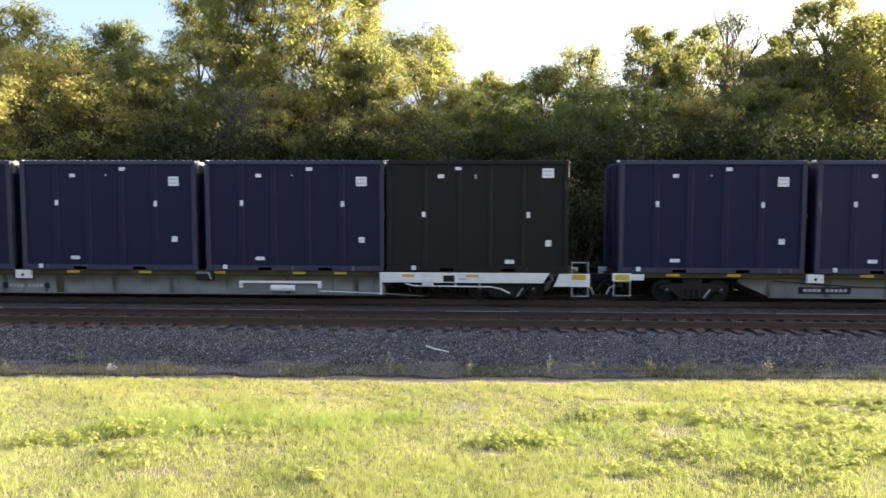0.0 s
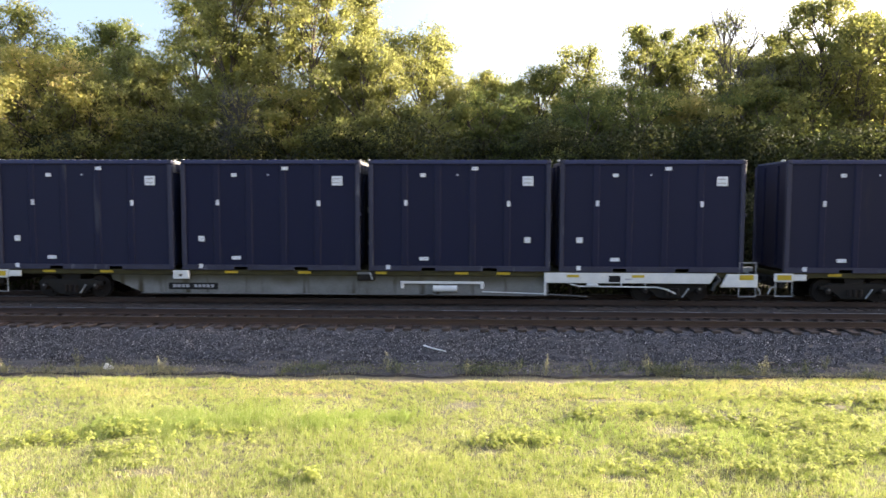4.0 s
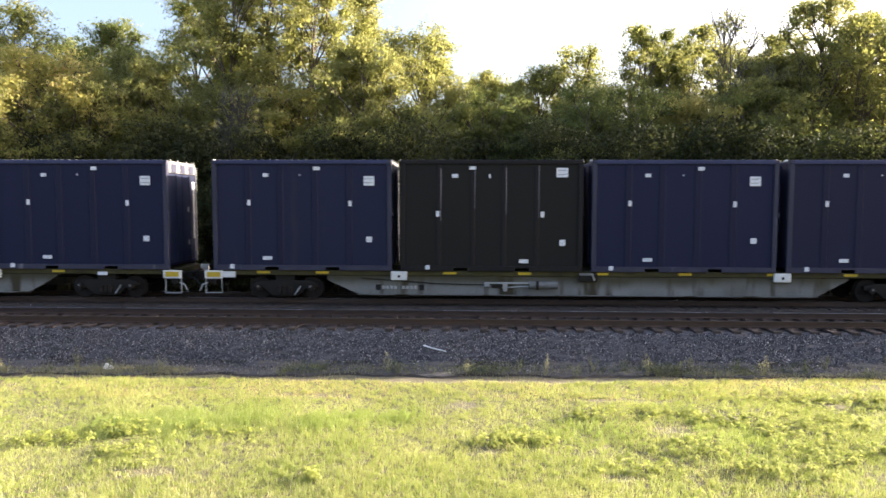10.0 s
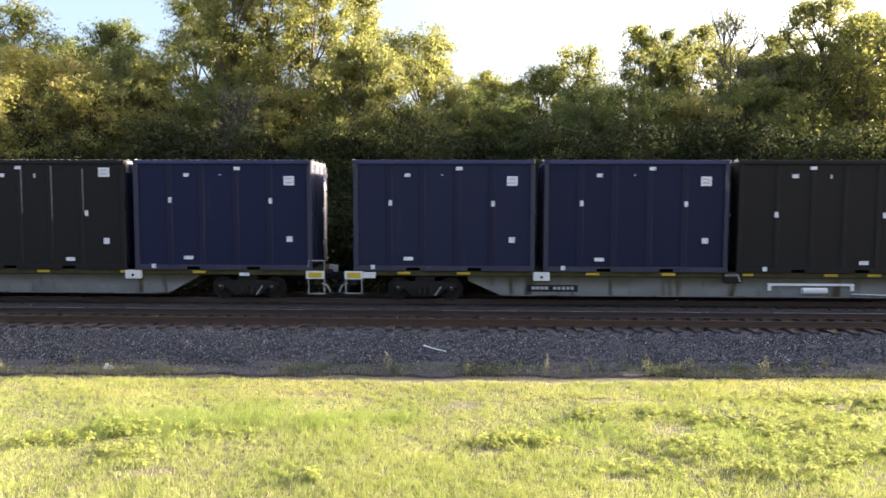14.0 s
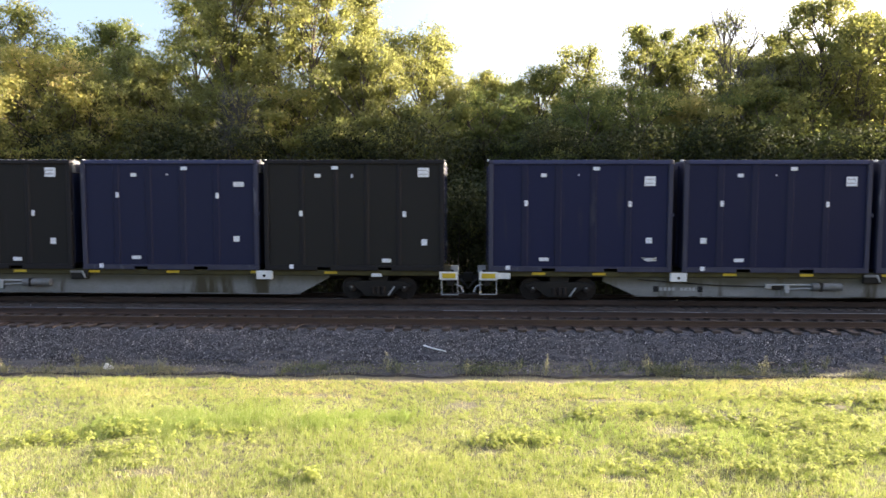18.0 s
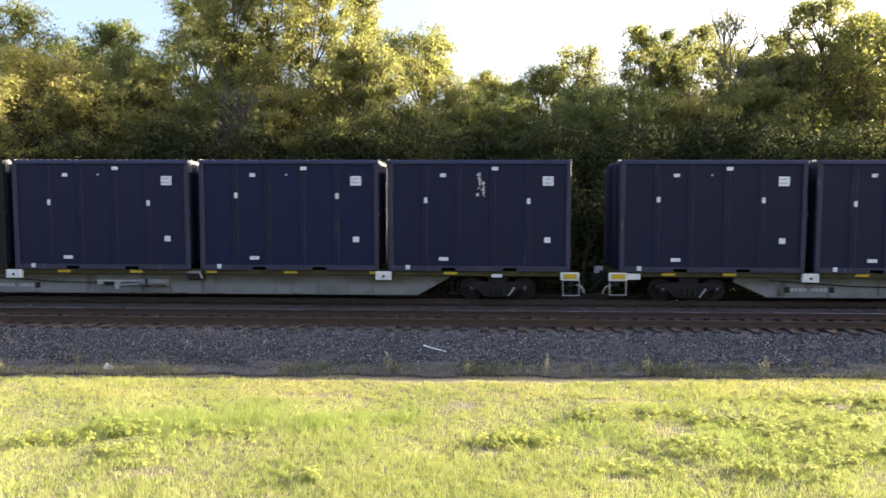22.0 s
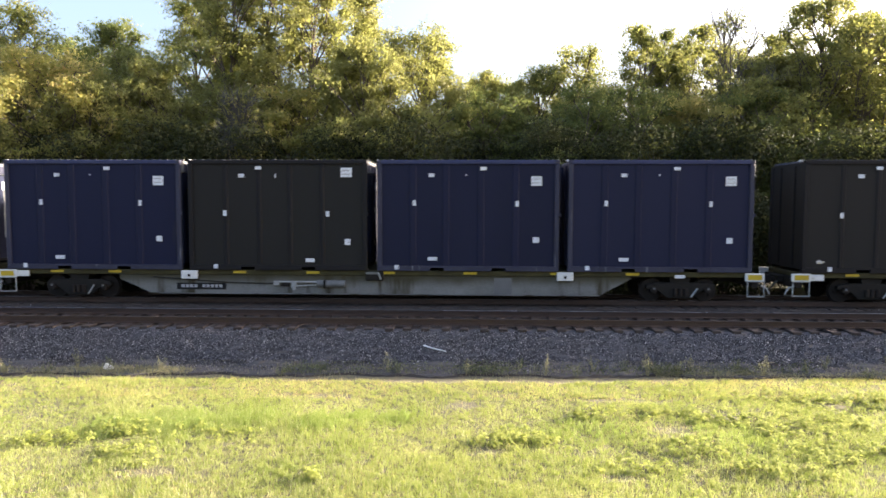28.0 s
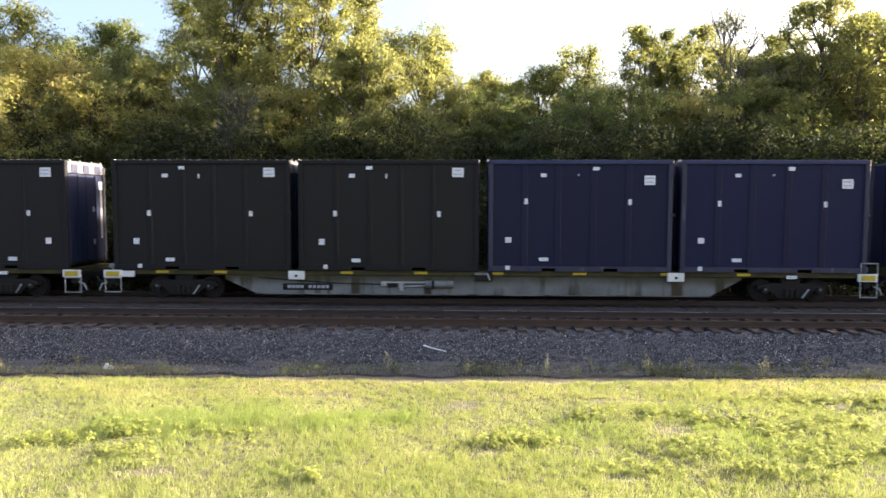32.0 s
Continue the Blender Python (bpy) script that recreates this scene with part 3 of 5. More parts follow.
    # plain trailing end with two stiffeners
    for y in (-0.5, 0.5):
        part("end_stiffener", box(-hx - 0.012, -hx + 0.055, y - 0.06, y + 0.06, 0.2, BOX_H - 0.15, 0.012), rib_paint, c)
    part("vent_cap", box(-hx - 0.04, -hx + 0.02, -1.05, -0.85, BOX_H - 0.03, BOX_H + 0.03, 0.01), WORN_WHITE, c, "pale lifting lug")
    for name, u, z, w, h in (marks_navy if navy else marks_black)(low_left):
        decal(c, name, (u - 0.5) * BOX_L, z, w, h)
    return c


def flake(bm, rng, x, z, w, h, y=-1.226, n=22):
    """A ragged flat patch of bare metal, with notches in its edge."""
    turn, lobes = rng.uniform(0, 6.28), rng.choice((2, 3, 4))
    ring = []
    for k in range(n):
        a = 2 * math.pi * k / n
        r = 0.80 + 0.16 * math.sin(lobes * a + turn) + rng.uniform(-0.20, 0.18)
        square = 1.0 / max(abs(math.cos(a)), abs(math.sin(a))) ** 0.55
        ring.append((x + math.cos(a) * r * square * w / 2, z + math.sin(a) * r * square * h / 2))
    front = [bm.verts.new((px, y, pz)) for px, pz in ring]
    back = [bm.verts.new((px, y + 0.0035, pz)) for px, pz in ring]
    bm.faces.new(front)
    bm.faces.new(back[::-1])
    for k in range(n):
        bm.faces.new((front[k], back[k], back[(k + 1) % n], front[(k + 1) % n]))


def patches(c, name, spots, material, label, seed):
    """Ragged patches of bare metal; a large one is broken up into several flakes with small chips round it."""
    rng = random.Random(seed)
    chips = bmesh.new()
    for u, z, w, h in spots:
        x = (u - 0.5) * BOX_L
        if max(w, h) > 0.35:
            k = 7 if w > 0.35 else 4
            for i in range(k):
                bm = bmesh.new()
                flake(bm, rng, x + rng.uniform(-0.33, 0.33) * w, z + (i / (k - 1) - 0.5) * 0.72 * h + rng.uniform(-0.08, 0.08) * h, w * rng.uniform(0.50, 0.92),
                      h * rng.uniform(0.26, 0.52), -1.226 - 0.0006 * i)
                part(name, bm, material, c, label)
            for i in range(6):
                q = rng.uniform(0.03, 0.07)
                flake(chips, rng, x + rng.uniform(-0.65, 0.65) * w, z + rng.uniform(-0.65, 0.65) * h, q, q * rng.uniform(0.7, 1.6), -1.2255, 9)
        else:
            bm = bmesh.new()
            flake(bm, rng, x, z, w, h, n=14)
            part(name, bm, material, c, label)
    if chips.verts:
        part("paint_chips", chips, material, c, "many small chips of bare metal")["kind"] = "stuff"
    else:
        chips.free()


def bogie(parent, x):
    """A cast two-axle bogie under the wagon, with wheelsets that turn."""
    b = part("bogie", prism(bmesh.new(), [(-0.22, 0.44), (0.22, 0.44), (0.30, 0.60), (-0.30, 0.60)], -0.95, 0.95, 0.02), DARK_STEEL, parent, "grimy black cast-steel bogie")
    b.location = (x, 0, RAIL)
    for s in (-1, 1):
        y0, y1 = sorted((s * 0.93, s * 1.09))
        out = [(-1.12, 0.44), (-1.12, 0.56), (-0.75, 0.64), (0.75, 0.64), (1.12, 0.56), (1.12, 0.44), (0.70, 0.36), (0.42, 0.12), (-0.42, 0.12), (-0.70, 0.36)]
        part("side_frame", prism(bmesh.new(), out, y0, y1, 0.015), DARK_STEEL, b)
        for i in (-1, 0, 1):
            bm = tube(bmesh.new(), [(i * 0.17, s * 1.11, 0.21), (i * 0.17, s * 1.11, 0.45)], 0.075, n=10)
            part("spring", bm, WHEEL, b)
        for e in (-1, 1):
            bm = lathe_y(bmesh.new(), [(0.03, s * 1.20), (0.10, s * 1.19), (0.12, s * 1.10), (0.12, s * 1.02)], e * 0.89, 0.40, 14)
            part("bearing_cap", bm, WHEEL, b)
            # a pale disc imitates the gleam on the bearing cap
            part("cap_bolt", lathe_y(bmesh.new(), [(0.012, s * 1.215), (0.04, s * 1.21), (0.04, s * 1.195)], e * 0.89, 0.45, 8), DULL_STEEL, b, "pale bolt painted as a gleam on the bearing")
    part("brake_lever", tube(bmesh.new(), [(0.34, -1.13, 0.16), (0.55, -1.14, 0.46)], 0.028, n=6), PALE_STEEL, b, "pale brake lever")
    part("brake_beam", box(-0.38, 0.38, -1.12, -1.095, 0.135, 0.175, 0.006), DARK_STEEL, b)
    for e in (-1, 1):
        prof = [(0.075, -0.98), (0.085, -0.86), (0.32, -0.84), (0.38, -0.835), (0.38, -0.74), (0.41, -0.72), (0.405, -0.69), (0.32, -0.70), (0.09, -0.70), (0.08, 0.70),
                (0.32, 0.70), (0.405, 0.69), (0.41, 0.72), (0.38, 0.74), (0.38, 0.835), (0.32, 0.84), (0.085, 0.86), (0.075, 0.98)]
        bm = lathe_y(bmesh.new(), prof, n=28)
        # chalk marks and casting holes break the wheel's round face
        for k in range(3):
            a = k * 2.094
            for s in (-1, 1):
                bx(bm, 0.22 * math.cos(a) - 0.035, 0.22 * math.cos(a) + 0.035, s * 0.86 - 0.03, s * 0.86 + 0.03, 0.22 * math.sin(a) - 0.035, 0.22 * math.sin(a) + 0.035)
        w = part("wheelset", bm, WHEEL, b, "worn steel wheelset")
        w.location = (e * 0.89, 0, 0.38)
    return b


def step_frame(parent, x, z_top, z_low, label="white step frame"):
    """A welded pipe frame with two rungs, hung on the wagon's corner."""
    for s in (-1,):
        bm = bmesh.new()
        y = s * 1.235
        for dx in (-0.27, 0.27):
            tube(bm, [(x + dx, y, z_low), (x + dx, y, z_top)], 0.019, n=6)
        for z in (z_low + 0.02, z_top - 0.02):
            tube(bm, [(x - 0.27, y, z), (x + 0.27, y, z)], 0.018, n=6)
        part("step_ladder", bm, PALE_STEEL, parent, label)


def hose(parent, e):
    x = e * 12.95
    bm = tube(bmesh.new(), [(x, -0.35, 1.1), (x + e * 0.16, -0.38, 0.95), (x + e * 0.26, -0.3, 0.80), (x + e * 0.33, -0.1, 0.74)], 0.03, n=6)
    part("brake_hose", bm, RUBBER, parent)


def wagon(kind):
    """A long flat wagon: deck, side sills, couplers, ladders, brake gear and two bogies."""
    w = tagged(new("flat_wagon"), "long grey flat wagon with yellow reflectors carrying containers" if kind == "plain" else
               "long grey flat wagon with white end platform carrying containers", "railcar", "wagons of the train")
    stepped = kind == "stepped"
    # deck with olive grime
    part("deck", box(-12.6, 12.6, -1.16, 1.16, 1.28, DECK_Z, 0.015), DECK, w, "olive grimy deck")
    part("centre_sill", box(-12.9, 12.9, -0.30, 0.30, 1.06, 1.275, 0.02), DARK_STEEL, w)
    right = 6.1 if stepped else 8.55
    slope_r = 6.1 if stepped else 7.55
    for s in (-1, 1):
        y0, y1 = sorted((s * 1.02, s * 1.13))
        out = [(-8.75, 1.275), (right, 1.275), (right if stepped else 8.55, 1.2), (slope_r, 0.655), (-7.7, 0.655), (-8.75, 1.12)]
        part("side_sill", prism(bmesh.new(), out, y0, y1, 0.01), SILL, w, "weathered pale grey side sill")
        part("sill_flange", box(-7.72, slope_r - 0.01, *sorted((s * 1.0, s * 1.17)), 0.63, 0.654, 0.004), SILL, w)
        for x in (-10.9, -8.9, -4.6, -2.1, 0.45, 3.2, 6.1 if not stepped else 4.6, 8.6):
            if stepped and x > 6:
                continue
            part("reflector", box(x - 0.22, x + 0.22, *sorted((s * 1.161, s * 1.168)), 1.335, 1.42, 0.002), REFLECT, w, "yellow reflective strip")
        for x in (-6.3, 6.36) if not stepped else (-6.3,):
            br = part("stake_bracket", box(x - 0.27, x + 0.27, *sorted((s * 1.131, s * 1.27)), 1.14, 1.43, 0.02), WORN_WHITE, w, "white locking pedestal")
            part("lock_hole", lathe_y(bmesh.new(), [(0.05, s * 1.272), (0.05, s * 1.274)], x, 1.27, 10), DARK_STEEL, br)
        br = part("stake_bracket", box(-0.3, 0.3, *sorted((s * 1.131, s * 1.25)), 1.12, 1.42, 0.02), DARK_STEEL, w, "dark grey locking pedestal")
        part("lock_flange", prism(bmesh.new(), [(0.10, 1.40), (0.15, 1.40), (0.24, 1.16), (0.19, 1.16)], *sorted((s * 1.257, s * 1.275))), PALE_STEEL, br, "pale slanted flange")
        part("lock_cap", box(-0.30, 0.14, *sorted((s * 1.257, s * 1.27)), 1.33, 1.41, 0.006), DULL_STEEL, br)
        part("lock_slot", box(-0.24, 0.24, *sorted((s * 1.252, s * 1.256)), 1.19, 1.22), DARK_STEEL, br)
    # cross bearers under the deck
    for i in range(9):
        x = -7.2 + i * (slope_r + 7.0) / 8.2
        part("cross_bearer", box(x - 0.06, x + 0.06, -1.015, 1.015, 0.82, 1.275, 0.01), DARK_STEEL, w)
    # corner plates, ladders, couplers
    for e in (-1, 1):
        for s in (-1, 1):
            y0, y1 = sorted((s * 1.17, s * 1.262))
            if not (stepped and e > 0):
                part("corner_plate", box(e * 12.58 - 0.31, e * 12.58 + 0.31, y0, y1, 1.17, 1.43, 0.012), WORN_WHITE, w, "white corner plate")
            part("reflector", box(e * 12.58 - 0.23, e * 12.58 + 0.23, *sorted((s * 1.263, s * 1.27)), 1.215, 1.385, 0.004), REFLECT, w, "yellow reflective panel")
            if e < 0:
                part("corner_plate", box(-12.265, -11.85, *sorted((s * 1.17, s * 1.25)), 1.20, 1.40, 0.012), WORN_WHITE, w, "white corner plate")
        part("end_beam", box(e * 12.62 - 0.1, e * 12.62 + 0.1, -1.165, 1.165, 0.95, 1.275, 0.015), DARK_STEEL, w)
        bm = bmesh.new()
        bx(bm, *sorted((e * 12.72, e * 13.08)), -0.10, 0.10, 1.04, 1.20, 0.02)
        bx(bm, *sorted((e * 13.07, e * 13.285)), -0.16, 0.13, 0.98, 1.30, 0.03)
        part("coupler", bm, DARK_STEEL, w)
        hose(w, e)
        bm = tube(bmesh.new(), [(e * 12.80, -1.2, 1.02), (e * 12.98, -1.2, 0.95), (e * 13.08, -1.2, 0.74)], 0.026, n=6)
        part("uncoupling_lever", bm, PALE_STEEL, w, "pale uncoupling lever")
        bogie(w, e * 10.2)
    step_frame(w, -12.58, 1.18, 0.66)
    # bolster ends and small sign above the leading bogie
    for x in (-10.2, 10.2):
        part("bolster", prism(bmesh.new(), [(-0.35 + x, 1.275), (0.35 + x, 1.275), (0.3 + x, 1.06), (-0.3 + x, 1.06)], -1.05, 1.05, 0.015), DARK_STEEL, w)
    if not stepped:
        part("sign", box(9.98, 10.32, -1.20, -1.17, 1.25, 1.36, 0.004), DECAL, w, "small white sign")
    # number plate with unreadable bars
    plate = part("number_plate", box(-6.78, -5.08, -1.145, -1.132, 0.775, 1.0, 0.004), PLATE, w, "black number plate")
    bm = bmesh.new()
    x = -6.62
    for i, wd in enumerate((0.12, 0.12, 0.12, 0.12, 0, 0.1, 0.1, 0.1, 0.1, 0.1)):
        if wd:
            bx(bm, x, x + wd, -1.149, -1.146, 0.845, 0.945)
        x += 0.145
    part("lettering", bm, PRINT, plate)
    if not stepped:
        # brake rod, cylinder and lever before the side sill
        part("brake_rod", box(-3.35, -1.95, -1.21, -1.15, 1.03, 1.085, 0.01), PALE_STEEL, w, "pale brake rod")
        part("brake_lever", tube(bmesh.new(), [(-2.85, -1.19, 0.90), (-2.2, -1.19, 0.94), (-1.45, -1.19, 0.97)], 0.024, n=6), PALE_STEEL, w, "pale brake lever")
        part("brake_cylinder", tube(bmesh.new(), [(-1.95, -1.21, 1.0), (-1.9, -1.21, 1.0), (-1.10, -1.21, 1.0), (-1.0, -1.21, 1.0)], 0.125, n=14), DULL_STEEL, w, "dirty grey brake cylinder")
        part("cylinder_strap", box(-1.72, -1.64, -1.345, -1.14, 0.86, 1.14, 0.01), DARK_STEEL, w)
        part("brake_bracket", prism(bmesh.new(), [(-2.84, 1.08), (-2.66, 1.08), (-2.68, 0.78), (-2.80, 0.78)], -1.23, -1.15, 0.01), PALE_STEEL, w)
        part("brake_arm", box(-3.44, -3.26, -1.22, -1.14, 0.93, 1.085, 0.012), PALE_STEEL, w, "pale brake arm")
        part("slack_adjuster", box(-3.2, -2.9, -1.20, -1.14, 0.90, 1.02, 0.012), DARK_STEEL, w)
        part("brake_pipe", tube(bmesh.new(), [(-7.6, -1.15, 1.20), (-5.0, -1.15, 1.02), (-3.4, -1.15, 0.99)], 0.018, n=6), DARK_STEEL, w)
    else:
        # white platform beam at the leading end, hand brake ring and pipes
        for s in (-1, 1):
            y0, y1 = sorted((s * 1.17, s * 1.26))
            part("platform_beam", prism(bmesh.new(), [(5.95, 1.42), (11.62, 1.42), (11.40, 1.08), (5.95, 1.08)], y0, y1, 0.012), WORN_WHITE, w, "white painted platform beam")
            part("corner_plate", prism(bmesh.new(), [(11.95, 1.40), (12.95, 1.40), (12.95, 0.97), (11.75, 0.97)], y0, y1, 0.012), WORN_WHITE, w, "white corner plate")
            for x in (6.9, 9.05):
                part("reflector", box(x - 0.2, x + 0.2, *sorted((s * 1.261, s * 1.267)), 1.27, 1.36, 0.002), REFLECT, w, "yellow reflective strip")
        part("guard_post", box(5.95, 6.02, -1.25, -1.19, 0.66, 1.079, 0.008), WORN_WHITE, w, "white guard post")
        part("guard_rod", tube(bmesh.new(), [(5.98, -1.2, 0.70), (6.7, -1.2, 0.66), (7.4, -1.2, 0.62)], 0.018, n=6), DULL_STEEL, w)
        part("pipe_clamp", box(7.35, 7.75, -1.26, -1.18, 0.96, 1.076, 0.03), WORN_WHITE, w, "white pipe clamp")
        part("emblem", box(8.08, 8.46, -1.266, -1.2605, 1.12, 1.33), PLATE, w, "plain black emblem")
        part("lettering", box(8.62, 8.84, -1.264, -1.2605, 1.19, 1.24), PRINT, w)
        bm = bmesh.new()
        tube(bm, [(6.8, -1.21, 1.05), (7.1, -1.21, 0.97), (9.7, -1.21, 0.95), (10.0, -1.21, 0.88), (10.3, -1.21, 0.74)], 0.025, n=6)
        for x in (7.6, 8.5, 9.3):
            tube(bm, [(x, -1.21, 1.10), (x, -1.21, 0.95)], 0.02, n=6)
        part("brake_pipe", bm, WORN_WHITE, w, "white brake pipe")
        bm = bmesh.new()
        bx(bm, 1.15, 3.95, -1.20, -1.14, 1.02, 1.10, 0.01)
        bx(bm, 1.15, 1.27, -1.20, -1.14, 0.86, 1.02, 0.01)
        bx(bm, 3.83, 3.95, -1.20, -1.14, 0.86, 1.02, 0.01)
        part("air_tank_frame", bm, WORN_WHITE, w, "white pipe frame")
        part("brake_cylinder", tube(bmesh.new(), [(2.25, -1.2, 0.86), (2.35, -1.2, 0.86), (2.95, -1.2, 0.86), (3.05, -1.2, 0.86)], 0.11, n=14), WORN_WHITE, w, "white brake cylinder")
        part("brake_rod", tube(bmesh.new(), [(3.9, -1.16, 0.76), (5.95, -1.16, 0.70)], 0.02, n=6), WORN_WHITE, w)
        part("air_hose", tube(bmesh.new(), [(11.62, -1.2, 1.36), (11.72, -1.21, 1.2), (11.58, -1.2, 1.05), (11.5, -1.2, 0.85)], 0.07, n=8), RUBBER, w, "black hose bundle")
    return w


NAVY_LABELS = ("dark navy steel waste container standing on a flat wagon", "navy steel waste container with low rear sticker on flat wagon")
BLACK_LABELS = ("black steel waste container standing on a flat wagon", "black steel waste container with low rear sticker on flat wagon")

# each wagon from the leading end: N navy, n navy with the low rear sticker, K black, k black with it; L: tall ladder; S: stepped wagon
TRAIN = ["NNNN", "KNNN S", "NnNN L", "nNnn S", "NNKN L", "NNnK", "NNKN", "NKKN", "NKNN S", "NKKK L", "NNnN", "KNKN", "NNNN", "NNNK", "NNNN S",
         "nKNK", "NNKN", "KNKN", "nnkk L", "KNKN"]
# slack in the couplers, wagon by wagon, in metres
SLACK = {2: 0.20, 3: -0.09, 4: -0.06, 8: 0.12, 10: 0.10, 11: 0.03, 12: -0.13, 13: -0.08, 14: 0.08}


# how far single containers stand from their usual place on the wagon, by wagon and place on it
SHIFT = {(-1, 3): -0.12, (-1, 2): -0.08, (0, 0): -0.25, (0, 1): -0.04, (0, 2): -0.06, (0, 3): -0.09, (1, 0): -0.04, (5, 0): 0.04, (9, 2): 0.06, (10, 0): -0.05, (10, 1): 0.05,
         (11, 0): 0.10, (11, 1): 0.10, (11, 2): 0.07, (11, 3): 0.04, (12, 0): 0.10, (12, 1): 0.06, (13, 2): -0.02, (13, 3): -0.03, (15, 2): -0.04,
         (17, 0): 0.05, (17, 1): 0.06, (17, 2): 0.04, (17, 3): 0.06}


# how much higher the stickers at half height sit on single containers
MID_RISE = {(10, 3): 0.26, (10, 1): 0.25, (11, 1): 0.13, (11, 3): 0.13, (12, 1): 0.24, (12, 0): 0.09, (14, 3): -0.02, (17, 1): 0.06, (8, 0): 0.08}
# placards that are torn, halved or stuck elsewhere: how, shift along the side, shift upwards
PLACARDS = {(3, 1): ("torn", 0.0, 0.0), (4, 2): ("half", 0.12, -0.04), (10, 1): ("half", 0.10, -0.12), (14, 2): ("half", 0.0, -0.10), (9, 2): ("whole", 0.10, 0.0), (9, 1): ("whole", 0.0, -0.02),
            (17, 0): ("whole", 0.05, -0.08), (17, 1): ("whole", 0.0, 0.03), (11, 0): ("whole", 0.08, -0.05), (0, 0): ("whole", 0.0, 0.0)}


def build_train():
    src = {"N": container("navy", False, NAVY_LABELS[0]), "n": container("navy", True, NAVY_LABELS[1]),
           "K": container("black", False, BLACK_LABELS[0]), "k": container("black", True, BLACK_LABELS[1])}
    cars = {"plain": wagon("plain"), "stepped": wagon("stepped")}
    used, train, boxes = set(), [], []
    for i, code in enumerate(TRAIN):
        k = i - 1
        load, _, flags = code.partition(" ")
        kind = "stepped" if "S" in flags else "plain"
        x = FIRST - PITCH * k + SLACK.get(k, 0.0)
        m = pose(x, TRACK_Y, 0)
        if kind in used:
            w = copy_thing(cars[kind], m)
        else:
            w = cars[kind]
        train.append((w, x, kind))
        if kind not in used:
            used.add(kind)
            w.matrix_basis = m
        for j, c in enumerate(load):
            at = x + (1.5 - j) * STEP - 0.055 + SHIFT.get((k, j), 0.0)
            bxm = pose(at, TRACK_Y, DECK_Z)
            if c in used:
                ob = copy_thing(src[c], bxm)
            else:
                ob = src[c]
                ob.matrix_basis = bxm
                used.add(c)
            boxes.append((ob, at, k, j))
    # what only one wagon or one container has
    for (w, x, kind), code in zip(train, TRAIN):
        step_frame(w, 12.62, 1.80 if ("L" in code or "S" in code) else 1.18, 0.64)
    special = {(k, j): ob for ob, _, k, j in boxes}
    ob = special[(4, 1)]
    tagged(ob, "navy steel waste container with large peeled pale paint patches")
    patches(ob, "peeled_patch", [(0.08, 2.62, 0.55, 0.45), (0.19, 2.85, 0.16, 1.05), (0.29, 2.62, 0.62, 0.42), (0.41, 2.45, 0.07, 0.2), (0.49, 2.75, 0.55, 1.0),
                                 (0.59, 2.75, 0.22, 0.8), (0.69, 3.05, 0.65, 0.45), (0.69, 2.55, 0.6, 0.4), (0.80, 2.60, 0.18, 0.75), (0.875, 2.55, 0.4, 0.55), (0.07, 1.15, 0.3, 0.3),
                                 (0.30, 1.10, 0.4, 0.3), (0.49, 1.55, 0.2, 0.2), (0.49, 1.25, 0.24, 0.2), (0.83, 1.25, 0.15, 0.12), (0.845, 0.9, 0.2, 0.22)], BARE, "peeled bare pale patch", 3)
    patches(ob, "faded_patch", [(0.09, 0.72, 0.6, 0.55)], TEAL, "faded teal paint", 4)
    ob = special[(3, 3)]
    tagged(ob, "navy steel waste container with scraped pale flecks")
    patches(ob, "scrape", [(0.075, 2.95, 0.14, 0.95), (0.045, 2.1, 0.07, 0.4), (0.17, 2.3, 0.12, 0.1), (0.38, 2.55, 0.14, 0.1), (0.42, 2.05, 0.12, 0.1), (0.58, 3.1, 0.1, 0.08),
                           (0.69, 2.8, 0.22, 0.12), (0.68, 2.45, 0.18, 0.1), (0.92, 2.7, 0.09, 0.08), (0.26, 0.5, 0.09, 0.08), (0.5, 0.32, 0.22, 0.1), (0.84, 0.8, 0.1, 0.09),
                           (0.84, 0.3, 0.1, 0.09)], BARE, "scraped bare fleck", 5)
    for key, spots, s in (((12, 0), [(0.50, 3.05, 0.08, 0.5), (0.52, 2.75, 0.1, 0.4), (0.49, 2.55, 0.12, 0.16)], 6), ((6, 2), [(0.09, 0.38, 0.5, 0.1)], 7),
                          ((14, 3), [(0.10, 0.36, 0.34, 0.14)], 8), ((11, 1), [(0.66, 0.35, 0.3, 0.1)], 9), ((11, 0), [(0.07, 0.6, 0.28, 0.3)], 10), ((9, 3), [(0.88, 0.42, 0.42, 0.12)], 12),
                          ((16, 0), [(0.88, 0.6, 0.3, 0.1)], 13), ((7, 0), [(0.42, 3.2, 0.2, 0.05)], 14)):
        patches(special[key], "scuff", spots, BARE, "pale scuff mark", s)
    # pale strips imitate glints along the leading flanks of some ribs
    rng = random.Random(17)
    for key in ((5, 2), (8, 1), (14, 1)):
        for x in (-1.75, -0.62, 0.42, 1.50):
            z0, z1 = rng.uniform(1.2, 2.1), BOX_H - rng.uniform(0.16, 0.3)
            bm = bmesh.new()
            a = [bm.verts.new(p) for p in ((x + 0.058, -1.2165, z1), (x + 0.086, -1.1905, z1), (x + 0.078, -1.198, z0), (x + 0.064, -1.211, z0))]
            b = [bm.verts.new((v.co.x + 0.003, v.co.y - 0.003, v.co.z)) for v in a]
            bm.faces.new(a)
            bm.faces.new(b[::-1])
            for i in range(4):
                bm.faces.new((a[i], b[i], b[(i + 1) % 4], a[(i + 1) % 4]))
